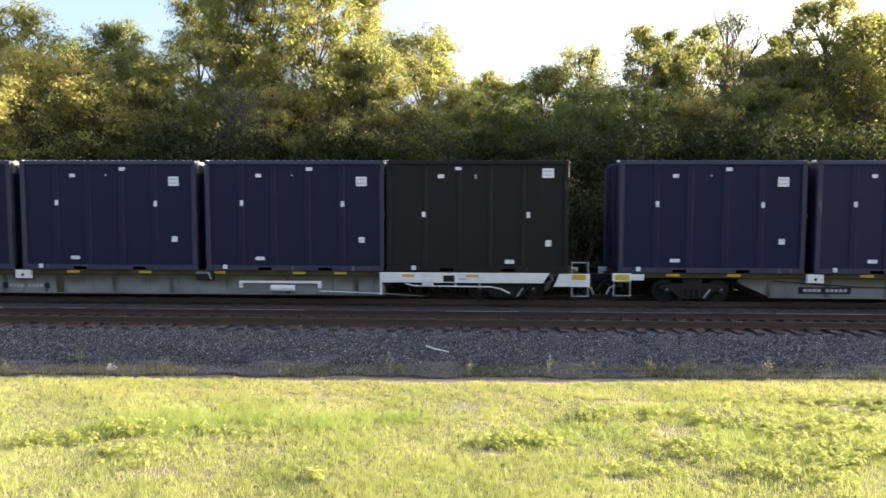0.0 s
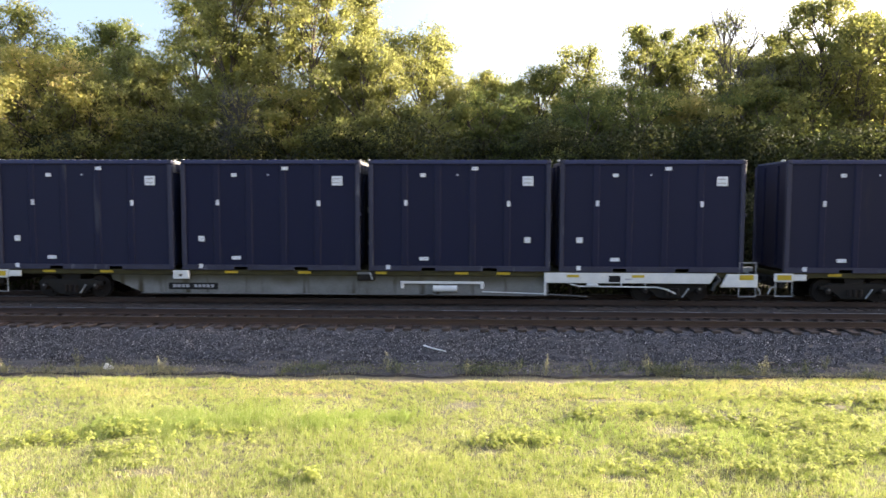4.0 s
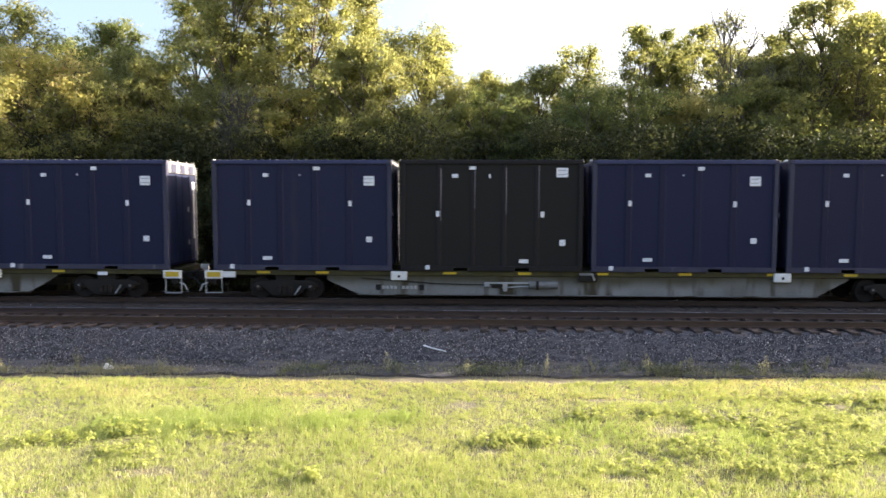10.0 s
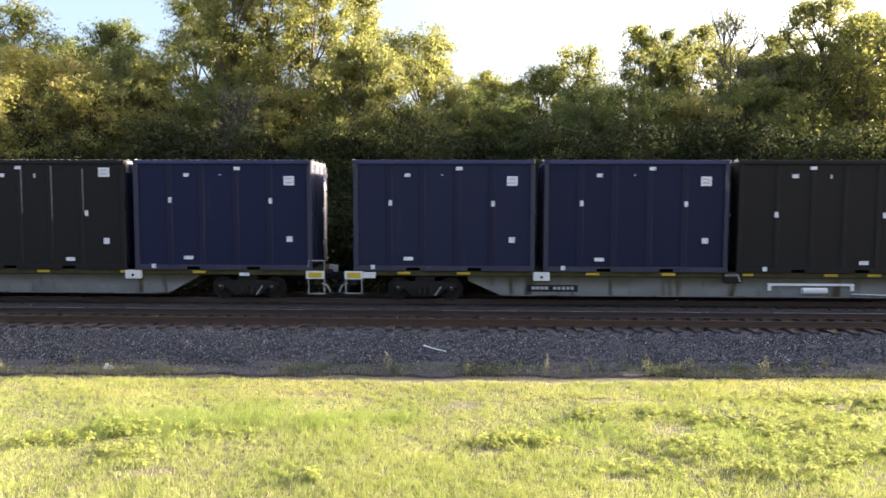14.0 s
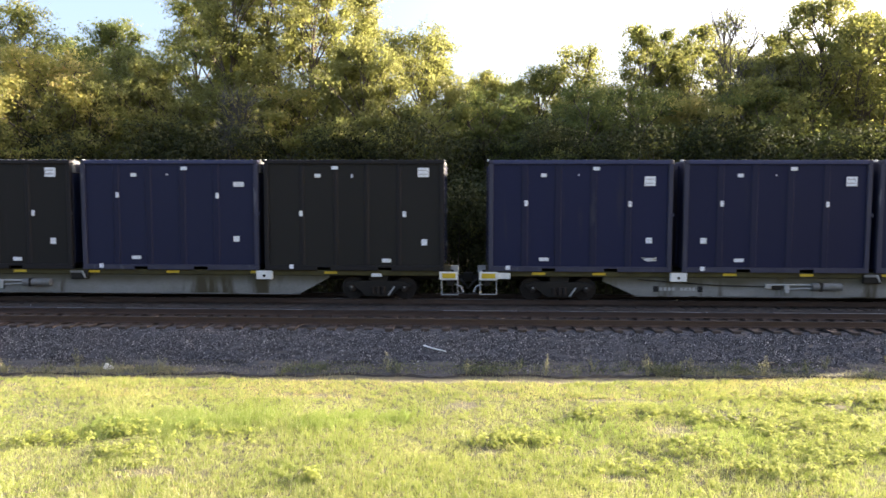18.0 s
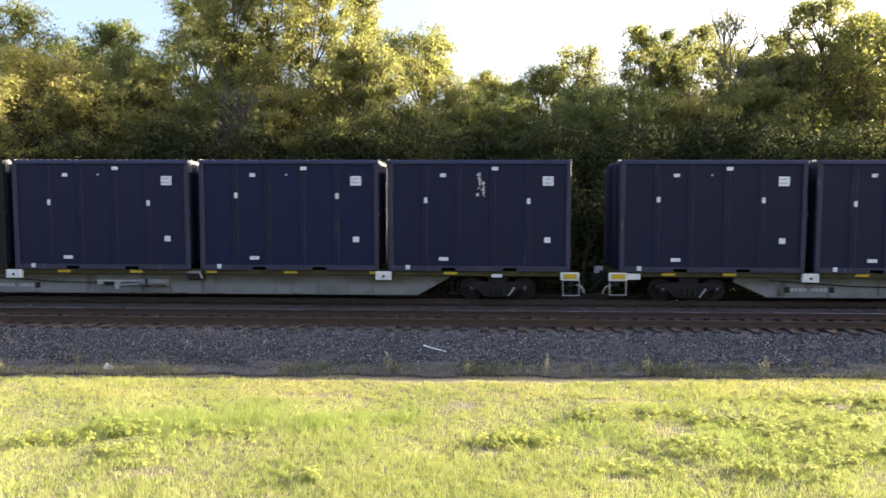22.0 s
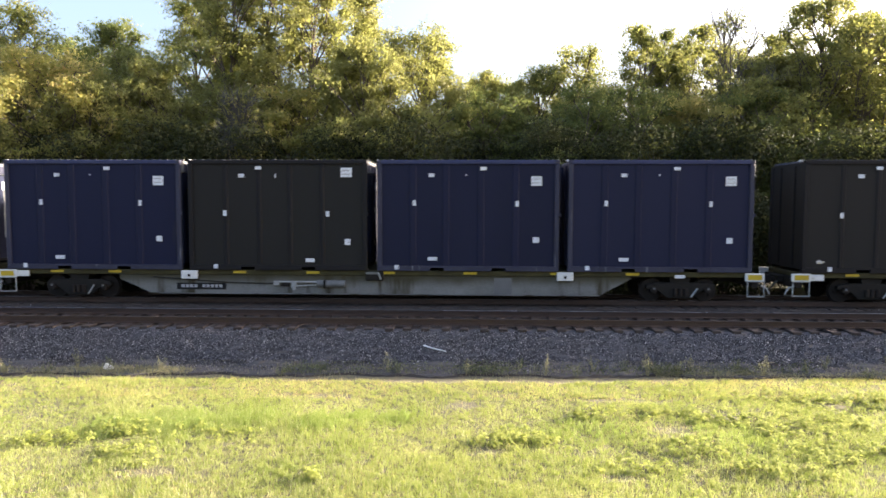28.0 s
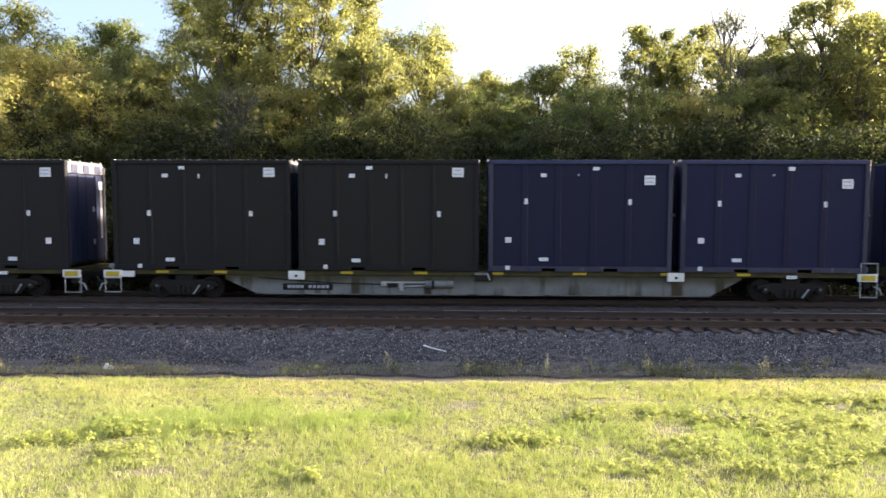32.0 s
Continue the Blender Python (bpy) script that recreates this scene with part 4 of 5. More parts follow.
            bmesh.ops.recalc_face_normals(bm, faces=bm.faces)
            part("worn_streak", bm, GLINT_RIB, special[key], "pale streak painted as a glint on a rib")
    # stickers placed higher or torn on single containers
    for key, rise in MID_RISE.items():
        for ch in special[key].children:
            if ch.name.startswith("stencil") and 1.8 < ch.data.vertices[0].co.z < 2.6:
                ch.location.z += rise
    for key, (how, dx, dz) in PLACARDS.items():
        card = next(ch for ch in special[key].children if ch.name.startswith("placard"))
        if how == "torn":
            bm = prism(bmesh.new(), [(2.09, 3.16), (2.17, 3.11), (2.26, 3.00), (2.43, 2.95), (2.44, 2.86), (2.10, 2.84)], -1.232, -1.224)
            for ch in list(card.children) + [card]:
                bpy.data.objects.remove(ch)
            part("placard", bm, DECAL, special[key], "torn remnant of a white sticker")
        else:
            size = 0.52 if how == "half" else 1.0
            card.scale.z = size
            card.location = (dx, 0, 3.0 * (1 - size) + dz)
    # some wagons carry their number between two black squares instead of on a plate
    for k in (0, 1, 4, 5, 9, 10, 11, 12):
        w = train[k + 1][0]
        for plate in [ch for ch in w.children if ch.name.startswith("number_plate")]:
            for ch in list(plate.children) + [plate]:
                bpy.data.objects.remove(ch)
        for x in (-7.01, -5.55):
            part("number_square", box(x - 0.085, x + 0.085, -1.142, -1.131, 0.79, 0.98, 0.003), PLATE, w, "black square beside the number")
        for i in (0, 1, 2, 3, 5, 6, 7, 8):
            x = -6.88 + 0.135 * i
            part("number_bar", box(x, x + 0.095, -1.138, -1.131, 0.835, 0.94), PALE_STEEL, w)
    # painted tag and grey patches on side sills
    by_k = {i - 1: w for i, (w, _, _) in enumerate(train)}
    bm = bmesh.new()
    x = 0.75
    for strokes in (((0, 0, 0, 0.5), (0, 0.22, 0.25, 0.5), (0, 0.22, 0.25, 0)), ((0, 0, 0, 0.5), (0, 0.5, 0.22, 0.4), (0.22, 0.4, 0, 0.24), (0, 0.24, 0.25, 0)),
                    ((0, 0, 0.13, 0.5), (0.13, 0.5, 0.26, 0), (0.05, 0.2, 0.2, 0.2)), ((0, 0, 0, 0.5), (0, 0.5, 0.24, 0.25), (0.24, 0.25, 0, 0))):
        for a, b, c, d in strokes:
            tube(bm, [(x + a, -1.135, 0.70 + b), (x + c, -1.135, 0.70 + d)], 0.03, n=5)
        x += 0.36
    part("painted_tag", bm, PLATE, by_k[6], "black painted tag")
    part("grey_patch", box(4.0, 4.6, -1.139, -1.131, 0.68, 1.22), surface("dull_grey_paint", (0.08, 0.08, 0.085), (0.14, 0.14, 0.14), 2), by_k[15], "dull grey repaint patch")
    return train, boxes


# ---------- trees and undergrowth ----------


def tree(x, y, top, radius, leaves, leaf_count, seed, label, base=0.18, lean=0.0, bark=None, bare=0.0, leaf=0.125, lobe_count=0):
    """A tapered trunk with curved limbs; the crown is made of clumps of leaves round the limbs' ends."""
    rng = np.random.default_rng(seed)
    t = tagged(new("tree"), label, "tree", "trees along the railway")
    t.location = (x, y, LOW - 0.1)
    height = top - 0.6
    bm = bmesh.new()
    pts = [Vector((0, 0, 0))]
    for i in range(1, 7):
        f = i / 6
        pts.append(Vector((lean * f * f * height * 0.3 + rng.normal(0, 0.12), rng.normal(0, 0.12), height * 0.88 * f)))
    r0 = (0.10 + height * 0.011) * (0.6 if bare else 1.0)
    tube(bm, pts, r0, 0.025, n=8)
    part("trunk", bm, bark or BARK, t, "rough bark trunk")
    # lobes of the crown, each a rounded mass carried by one limb
    n_lobe = lobe_count or int(26 + 11 * radius)
    subs, sizes, lobes = [], [], []
    for i in range(n_lobe):
        g = (i + rng.random()) / n_lobe
        f = base + (1 - base) * g
        width = radius * (0.72 + 0.42 * math.sin(math.pi * min(1.0, g * 0.75 + 0.22))) * (1 - 0.50 * max(0.0, g - 0.72) / 0.28)
        a = i * 2.4 + rng.uniform(-0.6, 0.6)
        rr = width * rng.uniform(0.30, 1.08)
        big = min(1.15, radius * rng.uniform(0.20, 0.42)) * (1.15 - 0.40 * g)
        c = Vector((lean * f * f * height * 0.3 + rr * math.cos(a), rr * math.sin(a), min(height - big * rng.uniform(0.3, 1.1), height * f)))
        if i % 4 == 0:
            bm = bmesh.new()
        zf = max(0.08, min(0.86, f - rng.uniform(0.10, 0.22)))
        k = min(5, int(zf / 0.88 * 6))
        s = pts[k].lerp(pts[k + 1], zf / 0.88 * 6 - k)
        mid = s.lerp(c, 0.5) + Vector((rng.normal(0, 0.2), rng.normal(0, 0.2), 0.15 + rng.normal(0, 0.15)))
        tube(bm, [s, s.lerp(mid, 0.55) + Vector((0, 0, 0.1)), mid, mid.lerp(c, 0.6), c], r0 * 0.42 * (1.1 - zf), 0.02, n=5)
        lobes.append((*c, big))
        for j in range(int(8 + 5 * big)):
            d = Vector(rng.normal(size=3)).normalized()
            if d.z < -0.35:
                d.z = -d.z
            sub = c + Vector((d.x * 1.2, d.y * 1.2, d.z * 0.9)) * big * rng.uniform(0.45, 1.45)
            subs.append(tuple(sub))
            sizes.append(rng.uniform(0.22, 0.52) * (0.62 + 0.40 * big))
            if j % 3 == 0 or bare:
                tip = sub + d * rng.uniform(0.1, 0.5) * (1.6 if bare else 1)
                fork = c.lerp(tip, rng.uniform(0.3, 0.6)) + Vector((rng.normal(0, 0.12), rng.normal(0, 0.12), 0.05))
                tube(bm, [c.lerp(mid, rng.uniform(0.0, 0.7)), fork, tip], 0.026, 0.006, n=4)
                if bare:
                    for _ in range(2):
                        twig = fork.lerp(tip, rng.uniform(0.1, 0.8))
                        tube(bm, [twig, twig + Vector((rng.normal(0, 0.3), rng.normal(0, 0.3), rng.uniform(0.2, 0.7)))], 0.012, 0.004, n=4)
        if i % 4 == 3 or i == n_lobe - 1:
            part("limb", bm, bark or BARK, t)
    c = np.array(subs)
    s = np.array(sizes)
    pick = rng.choice(len(s), leaf_count, p=s ** 2 / (s ** 2).sum())
    d = rng.normal(size=(leaf_count, 3))
    d /= np.linalg.norm(d, axis=1, keepdims=True)
    rad = s[pick][:, None] * (0.15 + 0.85 * rng.random((leaf_count, 1)) ** 0.65)
    loose = rng.random(leaf_count) < 0.16               # loose sprays that fray the outline
    rad[loose] *= rng.uniform(1.3, 2.5, (int(loose.sum()), 1))
    p = c[pick] + d * rad * np.array([1.3, 1.3, 0.75]) + rng.normal(0, 0.05, (leaf_count, 3))
    v = leaf_shards(rng, p, leaf, leaf * 0.66, 0.35, d)
    if not bare:
        # larger leaves fill the inside of the lobes
        q = np.array(lobes)
        k = rng.integers(0, len(q), leaf_count // 7)
        e = rng.normal(size=(len(k), 3))
        e *= (rng.random((len(k), 1)) ** 0.5 * 0.75) / np.linalg.norm(e, axis=1, keepdims=True)
        v = np.concatenate([v, leaf_shards(rng, q[k, :3] + e * q[k, 3:], 0.24, 0.16, 0.2)])
    shards("crown", v, leaves, t)["label"] = "leafy crown in many clumps"
    return t


def bush(x, y, w, h, leaves, count, seed, label):
    """A tall shrub: stems from one foot and a loose mound of leaves."""
    rng = np.random.default_rng(seed)
    t = tagged(new("bush"), label, "bush", "undergrowth along the railway")
    t.location = (x, y, LOW - 0.05)
    tips = []
    for i in range(18):
        a, r = rng.uniform(0, 6.28), w * math.sqrt(rng.random())
        tip = Vector((r * math.cos(a), r * math.sin(a) * 0.7, h * rng.uniform(0.12, 0.95)))
        if i < 6:
            part("stem", tube(bmesh.new(), [(0.1 * math.cos(a), 0.1 * math.sin(a), 0), tip * 0.5 + Vector((0, 0, 0.3)), tip], 0.035, 0.008, n=5), BARK, t)
        tips.append(tip)
    c = np.array([tuple(v) for v in tips])
    pick = rng.integers(0, len(tips), count)
    d = rng.normal(size=(count, 3))
    d /= np.linalg.norm(d, axis=1, keepdims=True)
    p = c[pick] + d * (0.3 + 0.7 * rng.random((count, 1)) ** 0.5) * np.array([1.15, 1.0, 0.9]) * (0.55 + 0.24 * w)
    p[:, 2] = np.maximum(p[:, 2], 0.05)
    shards("crown", leaf_shards(rng, p, 0.15, 0.10, 0.4, d), leaves, t)
    return t


# seed, x, y, height, crown radius, tone of the leaves; the two halves of the belt
WEST_TREES = [(100, -24.1, 36.0, 15.6, 2.9, "g"), (101, -25.6, 44.0, 15.4, 3.3, "d"), (102, -20.6, 32.6, 12.0, 3.6, "a"), (103, -21.3, 42.0, 16.0, 2.6, "d"), (104, -16.4, 41.0, 17.8, 2.8, "g"),
              (105, -13.2, 36.5, 18.0, 2.9, "y"), (106, -11.0, 39.0, 19.0, 3.2, "y"), (107, -8.4, 37.0, 18.2, 2.7, "y"), (108, -7.0, 41.0, 17.4, 2.2, "y"), (109, -4.9, 34.0, 12.9, 2.5, "y"),
              (110, -2.7, 37.5, 14.2, 3.0, "y"), (111, -1.2, 41.0, 13.7, 1.6, "g"), (122, -28.6, 38.0, 15.8, 3.0, "g"), (123, -16.9, 34.5, 10.8, 2.6, "g"), (129, -8.9, 33.8, 10.4, 2.6, "a"),
              (133, -15.2, 33.6, 11.6, 2.3, "y"), (134, -18.6, 36.5, 13.0, 2.5, "y")]
EAST_TREES = [(112, 1.3, 42.0, 12.7, 2.2, "g"), (113, 4.2, 40.0, 12.7, 2.3, "g"), (114, 7.3, 41.0, 14.0, 2.5, "y"), (115, 9.9, 38.0, 14.7, 2.2, "g"), (116, 12.9, 41.0, 15.2, 2.2, "y"),
              (117, 16.6, 43.0, 14.6, 2.2, "y"), (118, 17.6, 40.0, 14.4, 2.0, "y"), (119, 18.3, 37.0, 15.9, 2.4, "y"), (120, 20.8, 36.0, 14.6, 2.5, "g"), (121, 24.0, 38.0, 15.2, 2.7, "g"),
              (124, 11.2, 34.5, 10.2, 2.4, "a"), (125, 15.0, 35.0, 11.0, 2.6, "g"), (126, 22.4, 42.0, 13.6, 2.6, "g"), (127, 6.0, 35.5, 10.0, 2.6, "d"), (128, 1.8, 35.0, 9.6, 2.5, "d"),
              (130, 16.0, 38.5, 13.2, 2.4, "y"), (131, 19.6, 39.5, 13.4, 2.6, "g"), (132, 22.2, 38.5, 14.4, 2.5, "g"), (135, 11.4, 39.5, 13.9, 2.0, "y"), (136, 2.9, 41.0, 12.3, 2.0, "g")]
TONES = {"g": (LEAF_GREEN, "broad-leaved tree with green leafy crown"), "y": (LEAF_YELLOW, "broad-leaved tree with yellow-green sunlit crown"),
         "d": (LEAF_DEEP, "broad-leaved tree with dark green crown"), "a": (LEAF_AUTUMN, "broad-leaved tree turning yellow and brown")}


# trees whose crown begins high enough to see the sky below it
HIGH_CROWN = {119: 0.45, 120: 0.45, 121: 0.35, 126: 0.3, 131: 0.42, 132: 0.45}


def woods():
    grown = []
    for seed, x, y, top, r, tone in WEST_TREES + EAST_TREES:
        mat, label = TONES[tone]
        grown.append(tree(x, y, top, r, mat, int((12600 + 5000 * r) * (1.5 if top > 17 else 1.35 if seed in (101, 102, 103, 109, 110) else 0.7 if seed in HIGH_CROWN else 1.0)), seed, label, base=HIGH_CROWN.get(seed, 0.14), lean=(((seed - 100) * 37) % 11 - 5) / 30))
    # a lower row in front, from four different trees
    front = [tree(-22.0, 32.6, 10.6, 2.5, LEAF_YELLOW, 11500, 401, TONES["y"][1], base=0.1, lobe_count=24), tree(3.6, 33.0, 8.6, 2.4, LEAF_DEEP, 11500, 402, TONES["d"][1], base=0.1, lobe_count=24),
             tree(-4.6, 32.8, 9.6, 2.5, LEAF_YELLOW, 11500, 403, TONES["y"][1], base=0.1, lobe_count=24), tree(8.4, 32.8, 10.4, 2.4, LEAF_DEEP, 11500, 404, TONES["d"][1], base=0.1, lobe_count=24)]
    for i, (x, k) in enumerate(((-18.4, 0), (-14.6, 2), (-11.4, 0), (-1.4, 2), (0.9, 3), (5.9, 3), (11.6, 1), (14.4, 3), (17.2, 1), (22.6, 1), (-25.6, 3))):
        copy_thing(front[k], pose(x, 32.4 + (i * 7 % 5) * 0.4, LOW - 0.1, 0, 0, i * 77))
    # added trees, out of view, carry the belt on and block low sun
    for i, x in enumerate((27.5, 31.0, 34.8, 38.5, 43.0, -29.5, -33.5)):
        copy_thing(front[i % 4], pose(x, 34.5 + (i * 3 % 4) * 0.8, LOW - 0.1, 0, 0, 40 + i * 61))
    # a half-dead tree with bare pale twigs
    tree(14.2, 37.0, 15.0, 1.9, LEAF_GREEN, 3000, 301, "half-dead tree with bare grey twigs", base=0.45, bark=PALE_BARK, bare=1.0, lobe_count=24)
    tree(-11.0, 32.6, 9.9, 1.2, LEAF_AUTUMN, 2200, 302, "small dead tree of bare grey twigs", base=0.4, bark=PALE_BARK, bare=1.0)
    rng = random.Random(9)
    shrubs = []
    for i in range(26):
        x = -27 + i * 2.1 + rng.uniform(-0.7, 0.7)
        shrubs.append(bush(x, 28.9 + rng.uniform(-0.4, 0.5), rng.uniform(1.3, 1.8), rng.uniform(4.3, 5.1), LEAF_SHADE, 4400, 500 + i,
                           "tall shrub at the edge of the wood, leaves darkened as shade"))
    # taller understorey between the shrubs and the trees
    tall = [bush(-27.5 + 2.15 * i, 31.0, 1.7, 7.8 + 0.35 * i, LEAF_SHADE, 5400, 560 + i, "tall shrub under the trees, shade painted into its leaves") for i in range(4)]
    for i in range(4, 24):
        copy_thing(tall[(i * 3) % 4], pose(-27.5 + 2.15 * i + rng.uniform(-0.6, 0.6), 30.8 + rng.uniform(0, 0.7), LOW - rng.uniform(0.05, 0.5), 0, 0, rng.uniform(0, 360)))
    # unseen shrubs past the right end, added to keep the low sun out
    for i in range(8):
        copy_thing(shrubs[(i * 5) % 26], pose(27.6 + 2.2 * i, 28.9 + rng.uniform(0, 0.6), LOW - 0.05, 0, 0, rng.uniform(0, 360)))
    # the wood goes on behind
    r2 = np.random.default_rng(77)
    n = 34000
    p = np.stack([r2.uniform(-58, 58, n), r2.uniform(46, 52, n), 10.6 * r2.random(n) ** 0.8], 1)
    p[:, 2] *= 0.8 + 0.2 * np.sin(p[:, 0] * 0.8) * np.cos(p[:, 0] * 0.37 + 1)
    p[:, 2] += LOW
    tagged(shards("far_wood", leaf_shards(r2, p, 0.6, 0.42), LEAF_DEEP), "dense dark foliage deep in the wood", "wood", kind="stuff")


# ---------- meadow ----------


def blades(name, rng, x, y, z, h, w, material, label, bend=0.6):
    """Grass blades: slim leaning triangles rooted at x, y, z."""
    n = len(x)
    a, b = rng.uniform(0, 2 * math.pi, n), rng.uniform(0, 2 * math.pi, n)
    side = np.stack([np.cos(a), np.sin(a), np.zeros(n)], 1) * w[:, None]
    reach = h * bend * rng.random(n)
    root = np.stack([x, y, z - 0.01], 1)
    v = np.empty((n, 3, 3))
    v[:, 0] = root - side
    v[:, 1] = root + side
    v[:, 2] = root + np.stack([np.cos(b) * reach, np.sin(b) * reach, h + 0.01], 1)
    return tagged(shards(name, v.reshape(-1, 3), material), label, "grass", kind="stuff")


# places where the thatch is worn to the soil: x, y, half-width, half-depth
BARE_SPOTS = [(-3.25, 14.4, 0.9, 0.19), (-0.05, 13.7, 0.35, 0.23), (3.3, 14.1, 1.3, 0.13), (3.95, 12.2, 0.45, 0.28), (0.45, 11.15, 0.3, 0.23), (7.6, 13.9, 0.35, 0.23),
              (-6, 14.9, 1.1, 0.11), (-4.9, 10.1, 0.6, 0.19), (5.2, 13, 0.5, 0.19), (2.4, 10, 0.3, 0.15)]
# stands of greener grass: x, y, radius, tufts
GREEN_SPOTS = [(-5.25, 12.5, 0.75, 620), (-4.1, 12.7, 0.5, 300), (-2.7, 12.5, 0.42, 330), (-2.0, 12.9, 0.3, 130), (-1.3, 12.9, 0.35, 160), (-6.6, 12.2, 0.7, 320), (2.2, 12.2, 0.8, 260), (4.9, 11.6, 0.9, 300)]
# mats of broad-leaved weeds: x, y, half-width, half-depth, plants
WEED_MATS = [(0.85, 11.6, 0.75, 0.32, 54), (2.45, 13.0, 0.35, 0.22, 18), (4.0, 13.1, 0.9, 0.32, 38), (4.9, 12.7, 0.6, 0.3, 24), (5.6, 12.2, 0.6, 0.4, 26), (8.2, 14.0, 1.0, 0.5, 52), (6.9, 14.3, 0.8, 0.4, 28),
             (6.2, 11.2, 0.9, 0.6, 54), (5.0, 10.4, 0.8, 0.4, 34), (2.7, 10.35, 0.5, 0.3, 14), (3.9, 11.1, 0.6, 0.4, 18), (7.2, 12.6, 1.0, 0.6, 52), (-6.3, 11.9, 0.8, 0.4, 40), (-7.5, 11.4, 0.7, 0.4, 30),
             (-4.6, 11.9, 0.9, 0.5, 20), (-5.6, 10.6, 0.8, 0.4, 16), (-2.35, 9.85, 0.12, 0.1, 6)]


def turf_height(x, y):
    """Top of the soil: the meadow, or the bed's foot where that is higher."""
    return np.maximum(height_meadow(x, y), np.where(np.asarray(y) > 15.6, bed_height(x, y), -9.0))


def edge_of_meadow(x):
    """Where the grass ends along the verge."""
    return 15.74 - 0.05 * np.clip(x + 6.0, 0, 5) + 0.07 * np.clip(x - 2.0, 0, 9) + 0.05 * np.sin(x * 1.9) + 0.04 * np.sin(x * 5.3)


def broad_leaves(rng):
    """Leaves of the weed mats: each plant a rosette of folded, drooping leaves on a short stem."""
    pts = []
    for cx, cy, rx, ry, k in WEED_MATS:
        for _ in range(k):
            px, py = cx + rng.normal() * rx * 0.6, cy + rng.normal() * ry * 0.6
            n, tall = rng.integers(10, 18), rng.uniform(0.07, 0.20)
            a = rng.uniform(0, 2 * math.pi, n)
            out = np.stack([np.cos(a), np.sin(a), np.zeros(n)], 1)
            side = np.stack([-np.sin(a), np.cos(a), np.zeros(n)], 1)
            ln, wd = rng.uniform(0.06, 0.105, (n, 1)), rng.uniform(0.036, 0.056, (n, 1))
            z = tall * rng.uniform(0.35, 1.0, (n, 1))
            root = np.array([px, py, float(turf_height(px, py))]) + out * 0.02 * rng.random((n, 1)) + np.array([0, 0, 1.0]) * z
            rise = rng.uniform(-0.15, 0.45, (n, 1)) * ln * np.array([0, 0, 1.0])
            mid = root + out * ln * 0.45 + rise
            pts.append(np.stack([root, mid + side * wd / 2, root + out * ln + rise * 0.6 - np.array([0, 0, 0.02]), mid - side * wd / 2], 1).reshape(-1, 3))
    return np.concatenate(pts)


def meadow():
    rng = np.random.default_rng(21)
    # blades stand in small tufts of nine
    m = 66000
    n = 9 * m
    y = np.repeat(8.6 + 7.9 * rng.random(m) ** 1.15, 9)
    x = np.repeat(rng.uniform(-1, 1, m), 9) * (0.66 * y + 2.0) - 0.035 * y
    vigour = np.repeat(rng.uniform(0.6, 1.4, m), 9)
    x, y = x + rng.normal(0, 0.026, n), y + rng.normal(0, 0.026, n)
    tuft = np.sin(x * 2.3 + 1.1 * np.sin(y * 1.7)) * np.sin(y * 2.9 + 0.7 * np.sin(x * 1.3)) + 0.6 * np.sin(x * 0.6 + y * 0.8)
    fine = np.sin(x * 9.1 + 2.0 * np.sin(y * 5.0)) * np.sin(y * 10.3 + 1.5 * np.sin(x * 4.1))
    h = (0.056 + 0.012 * np.clip(tuft, -1, 1.6) + 0.013 * fine) * vigour * rng.uniform(0.7, 1.4, n)
    cover = np.clip(0.86 + 0.10 * tuft + 0.12 * fine, 0.3, 1.0)
    for cx, cy, rx, ry in BARE_SPOTS:
        d = np.sqrt(((x - cx) / rx) ** 2 + ((y - cy) / ry) ** 2)
        cover *= np.clip(d - 0.45 + 0.35 * fine, 0.10, 1.0)
        h *= np.clip(0.35 + 0.6 * d, 0.5, 1.0)
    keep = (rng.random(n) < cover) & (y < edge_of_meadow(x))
    x, y, h = x[keep], y[keep], h[keep]
    blades("grass", rng, x, y, turf_height(x, y), h, rng.uniform(0.0024, 0.0050, len(x)), GRASS, "bright sunlit meadow grass, green with straw tips")
    # the same meadow goes on round and behind the camera's stand
    n = 50000
    x, y = rng.uniform(-14, 14, n), rng.uniform(-6, 8.7, n)
    blades("grass", rng, x, y, height_meadow(x, y), rng.uniform(0.05, 0.12, n), rng.uniform(0.005, 0.010, n), GRASS, "bright sunlit meadow grass, green with straw tips")
    # greener stands
    spots = np.repeat(np.array(GREEN_SPOTS), [g[3] * 9 for g in GREEN_SPOTS], axis=0)
    n = len(spots)
    x, y = (np.repeat(rng.normal(size=(n // 9, 2)), 9, axis=0) * spots[:, 2:3] * np.array([0.70, 0.60]) + spots[:, :2] + rng.normal(0, 0.02, (n, 2))).T
    blades("green_grass", rng, x, y, height_meadow(x, y), rng.uniform(0.07, 0.16, n), rng.uniform(0.0026, 0.0050, n), GREEN_GRASS, "fresh green stands of taller grass in the meadow")
    # long pale stalks, thickest nearest the camera's stand
    n = 13000
    y = 8.7 + 5.0 * rng.random(n) ** 1.6
    x = rng.uniform(-1, 1, n) * (0.66 * y + 1.0) - 0.035 * y
    blades("grass_stalks", rng, x, y, height_meadow(x, y), rng.uniform(0.09, 0.20, n), rng.uniform(0.0016, 0.0030, n), STALK, "long pale grass stalks over the meadow turf", 1.1)
    # dry fringe along the ballast's foot
    n = 15000
    y = 15.8 + 1.3 * rng.random(n) ** 1.8
    x = rng.uniform(-16, 16, n)
    left = rng.random(n) < 0.22          # a denser dry fringe beside the scrap of litter
    x = np.where(left, rng.uniform(-12.5, -6.8, n), x)
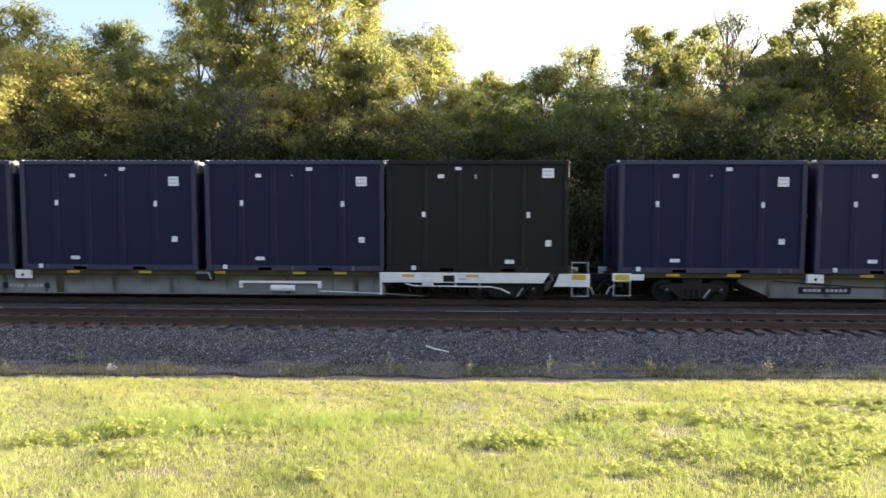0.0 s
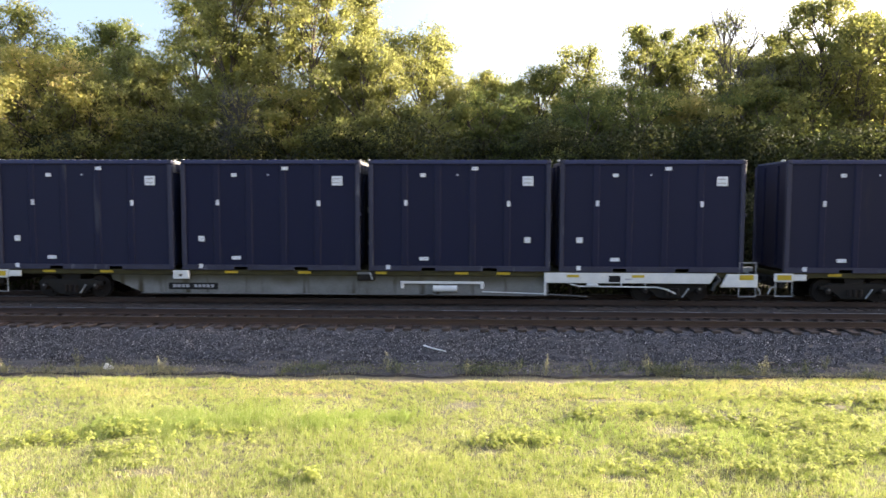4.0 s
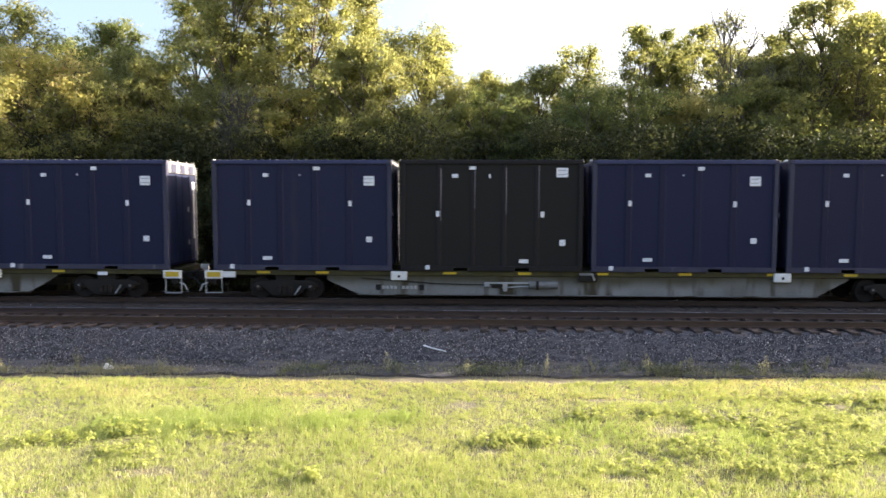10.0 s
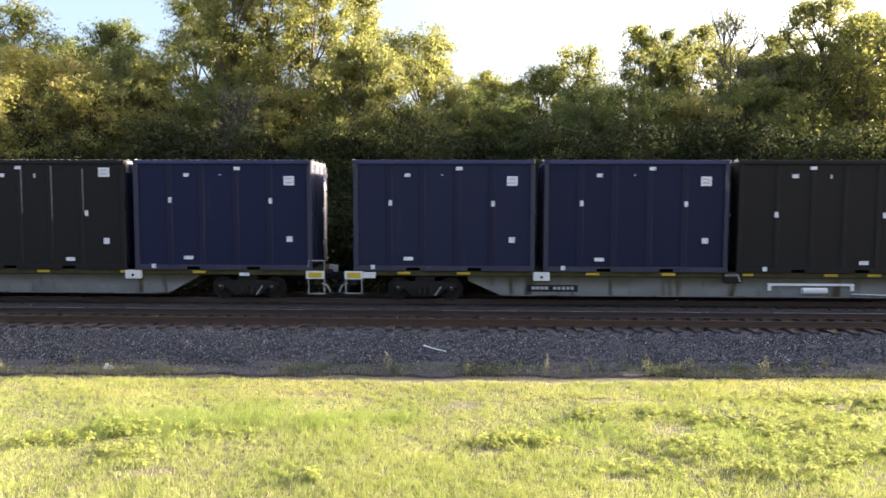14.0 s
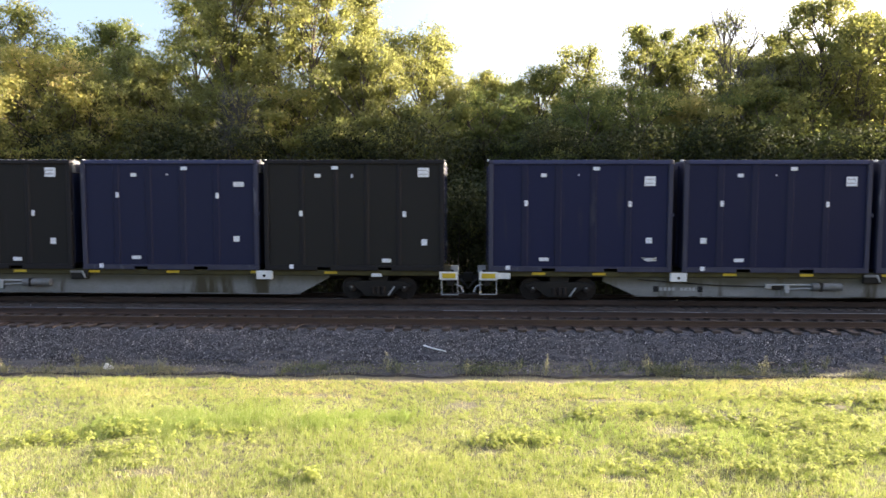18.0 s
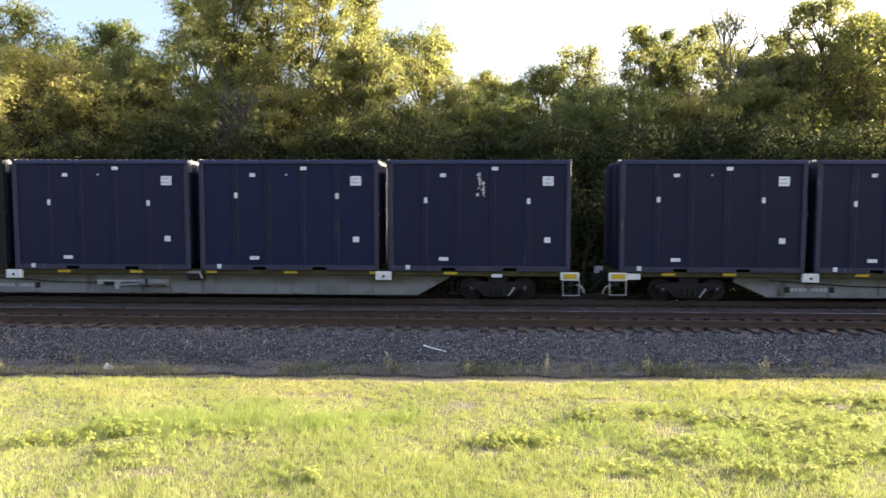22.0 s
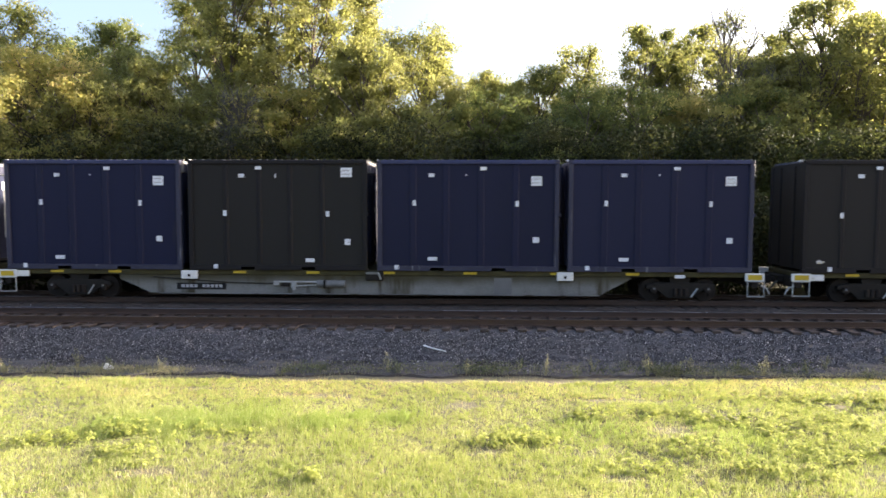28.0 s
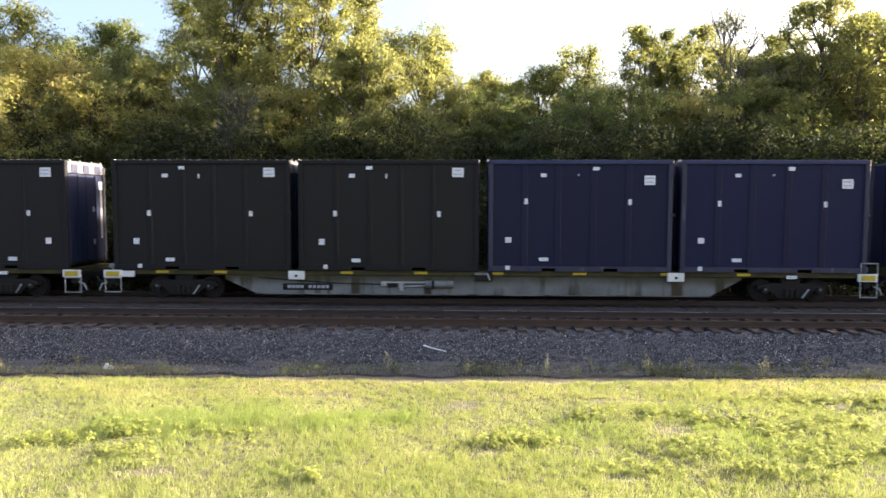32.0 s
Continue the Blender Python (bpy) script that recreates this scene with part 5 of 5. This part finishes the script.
    y = np.where(left, rng.uniform(16.0, 16.6, n), y)
    right = ~left & (rng.random(n) < 0.30)          # and another towards the far end of the verge
    x = np.where(right, rng.uniform(4.6, 13.0, n), x)
    y = np.where(right, 15.98 + 0.4 * rng.random(n), y)
    h = rng.uniform(0.03, 0.11, n) * (1 + 0.5 * np.sin(x * 1.3)) * np.where(left, 1.35, 1.0)
    blades("dry_grass", rng, x, y, bed_height(x, y), h, rng.uniform(0.003, 0.006, n), DRY_GRASS, "dry straw-coloured grass along the ballast edge")
    # low grey-green herbs in the shade of the verge
    n = 9000
    x = -4.5 + 13.0 * rng.random(n)
    y = 16.1 + 0.75 * rng.random(n) ** 1.4
    keep = rng.random(n) < 0.25 + 0.9 * np.clip(np.sin(x * 2.1 + 0.6) * np.sin(x * 0.83 + 1.0) + 0.25 * np.sin(x * 6.7), 0, 1)
    x, y = x[keep], y[keep]
    p = np.stack([x, y, bed_height(x, y) + 0.02 + 0.16 * rng.random(len(x)) ** 1.6], 1)
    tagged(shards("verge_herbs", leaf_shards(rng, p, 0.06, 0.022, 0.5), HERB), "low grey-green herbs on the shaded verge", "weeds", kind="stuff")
    tagged(quads("weed_mats", broad_leaves(rng), WEED_LEAF), "low yellow-green broad-leaved weeds in the meadow", "weeds", kind="stuff")
    # yellowed strip along the meadow's edge and bleached blades all over
    n = 40000
    y = np.where(rng.random(n) < 0.68, 15.95 - 1.9 * rng.random(n) ** 1.3, 8.8 + 5.7 * rng.random(n) ** 1.7)
    x = rng.uniform(-1, 1, n) * (0.66 * y + 1.0) - 0.035 * y
    clump = np.sin(x * 6.3 + 1.7 * np.sin(y * 4.0)) * np.sin(y * 8.1 + 1.2 * np.sin(x * 3.3))
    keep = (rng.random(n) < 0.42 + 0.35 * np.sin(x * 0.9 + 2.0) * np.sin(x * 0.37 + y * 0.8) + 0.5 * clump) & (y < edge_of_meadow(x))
    x, y = x[keep], y[keep]
    blades("straw", rng, x, y, turf_height(x, y), rng.uniform(0.04, 0.12, len(x)), rng.uniform(0.0026, 0.005, len(x)), STRAW, "yellowed straw blades among the meadow grass")


def weed(seed, tall):
    rng = np.random.default_rng(seed)
    t = tagged(new("weed"), "thin dry weed with pale stalks at the ballast edge", "weed", "weeds at the ballast edge")
    tips = []
    for _ in range(5):
        a = rng.uniform(0, 6.28)
        r = rng.uniform(0.04, 0.16)
        tip = Vector((r * math.cos(a), r * math.sin(a), tall * rng.uniform(0.55, 1.0)))
        part("stalk", tube(bmesh.new(), [(0.02 * math.cos(a), 0.02 * math.sin(a), 0), tip * 0.55 + Vector((0, 0, 0.05)), tip], 0.007, 0.003, n=4), DRY_GRASS, t)
        tips.append(tip)
    c = np.array([tuple(v) for v in tips])
    k = 80
    f = rng.random((k, 1)) ** 0.6
    p = c[rng.integers(0, len(c), k)] * f + rng.normal(0, 0.035, (k, 3))
    p[:, 2] = np.maximum(p[:, 2], 0.02)
    quads("leaves", leaf_quads(rng, p, 0.07, 0.014, 0.3), HERB if seed % 2 else DRY_GRASS, t)
    return t


def ballast_edge():
    kinds = [weed(700 + i, h) for i, h in enumerate((0.44, 0.30, 0.58, 0.36))]
    rng = random.Random(31)
    first = [True] * 4
    for i, x in enumerate([-11.3, -10.4, -9.8, -9.0, -7.6, -4.6, -1.95, -1.6, 0.1, 1.4, 2.0, 2.6, 3.1, 3.9, 4.4, 5.2, 5.6, 6.7, 7.2, 8.4, 9.0, 9.6, 10.3, -11.8, 10.9]):
        k = i % 4
        px, py = x + rng.uniform(-0.1, 0.1), 16.25 + rng.uniform(-0.3, 0.5)
        m = pose(px, py, float(bed_height(px, py)) - 0.01, 0, 0, rng.uniform(0, 360))
        if first[k]:
            kinds[k].matrix_basis = m
            first[k] = False
        else:
            copy_thing(kinds[k], m)
    y = 17.45
    z = float(bed_height(-0.78, y)) + 0.055
    stick = part("stick", tube(bmesh.new(), [(-0.30, 0.13, 0.08), (-0.08, 0.02, 0.03), (0.10, -0.03, 0.005), (0.31, -0.10, -0.03)], 0.026, 0.012, n=7), WORN_WHITE)
    stick.matrix_basis = pose(-0.78, y, z)
    tagged(stick, "pale bleached stick lying on the ballast slope", "stick")
    bm = bmesh.new()
    rr = random.Random(3)
    for _ in range(7):
        px, pz, q = rr.uniform(-0.08, 0.08), rr.uniform(0.0, 0.10), rr.uniform(0.02, 0.045)
        bx(bm, px - q, px + q, -0.03 + rr.uniform(-0.02, 0.02), 0.02, pz, pz + q * rr.uniform(1.2, 2.4), 0.008)
    rag = part("litter", bm, WORN_WHITE)
    rag.matrix_basis = pose(-9.0, 16.4, float(bed_height(-9.0, 16.4)), 8, 25, 20)
    tagged(rag, "crumpled pale scrap of litter in the weeds", "litter")


ground_sheet()
ballast()
railway(SIDING_Y, True, "empty railway track, rusty rails on timber sleepers")
railway(TRACK_Y, False, "railway track under the train, rails on timber sleepers")
train, boxes = build_train()
woods()
meadow()
ballast_edge()


def motions():
    times = [float(t) for t in range(0, 33)]
    for w, x, kind in train:
        walk(w, [(t, pose(x + travelled(t), TRACK_Y, 0)) for t in times])
        # wheels turn while their wagon passes; before and after it they rest
        near = [f / 30 for f in range(0, 961) if abs(x + travelled(f / 30)) < 34]
        for b in [o for o in w.children if o.name.startswith("bogie")]:
            for s in [o for o in b.children if o.name.startswith("wheelset")]:
                lx, ly, lz = s.location
                turn = [(t, pose(lx, ly, lz, 0, math.degrees(travelled(t) / 0.38) % 360, 0)) for t in near]
                if not turn:
                    continue
                rows = ([(0.0, turn[0][1])] if near[0] > 0 else []) + turn + ([(32.0, turn[-1][1])] if near[-1] < 32 else [])
                walk(s, rows)
    for c, x, k, j in boxes:
        walk(c, [(t, pose(x + travelled(t), TRACK_Y, DECK_Z)) for t in times])


motions()
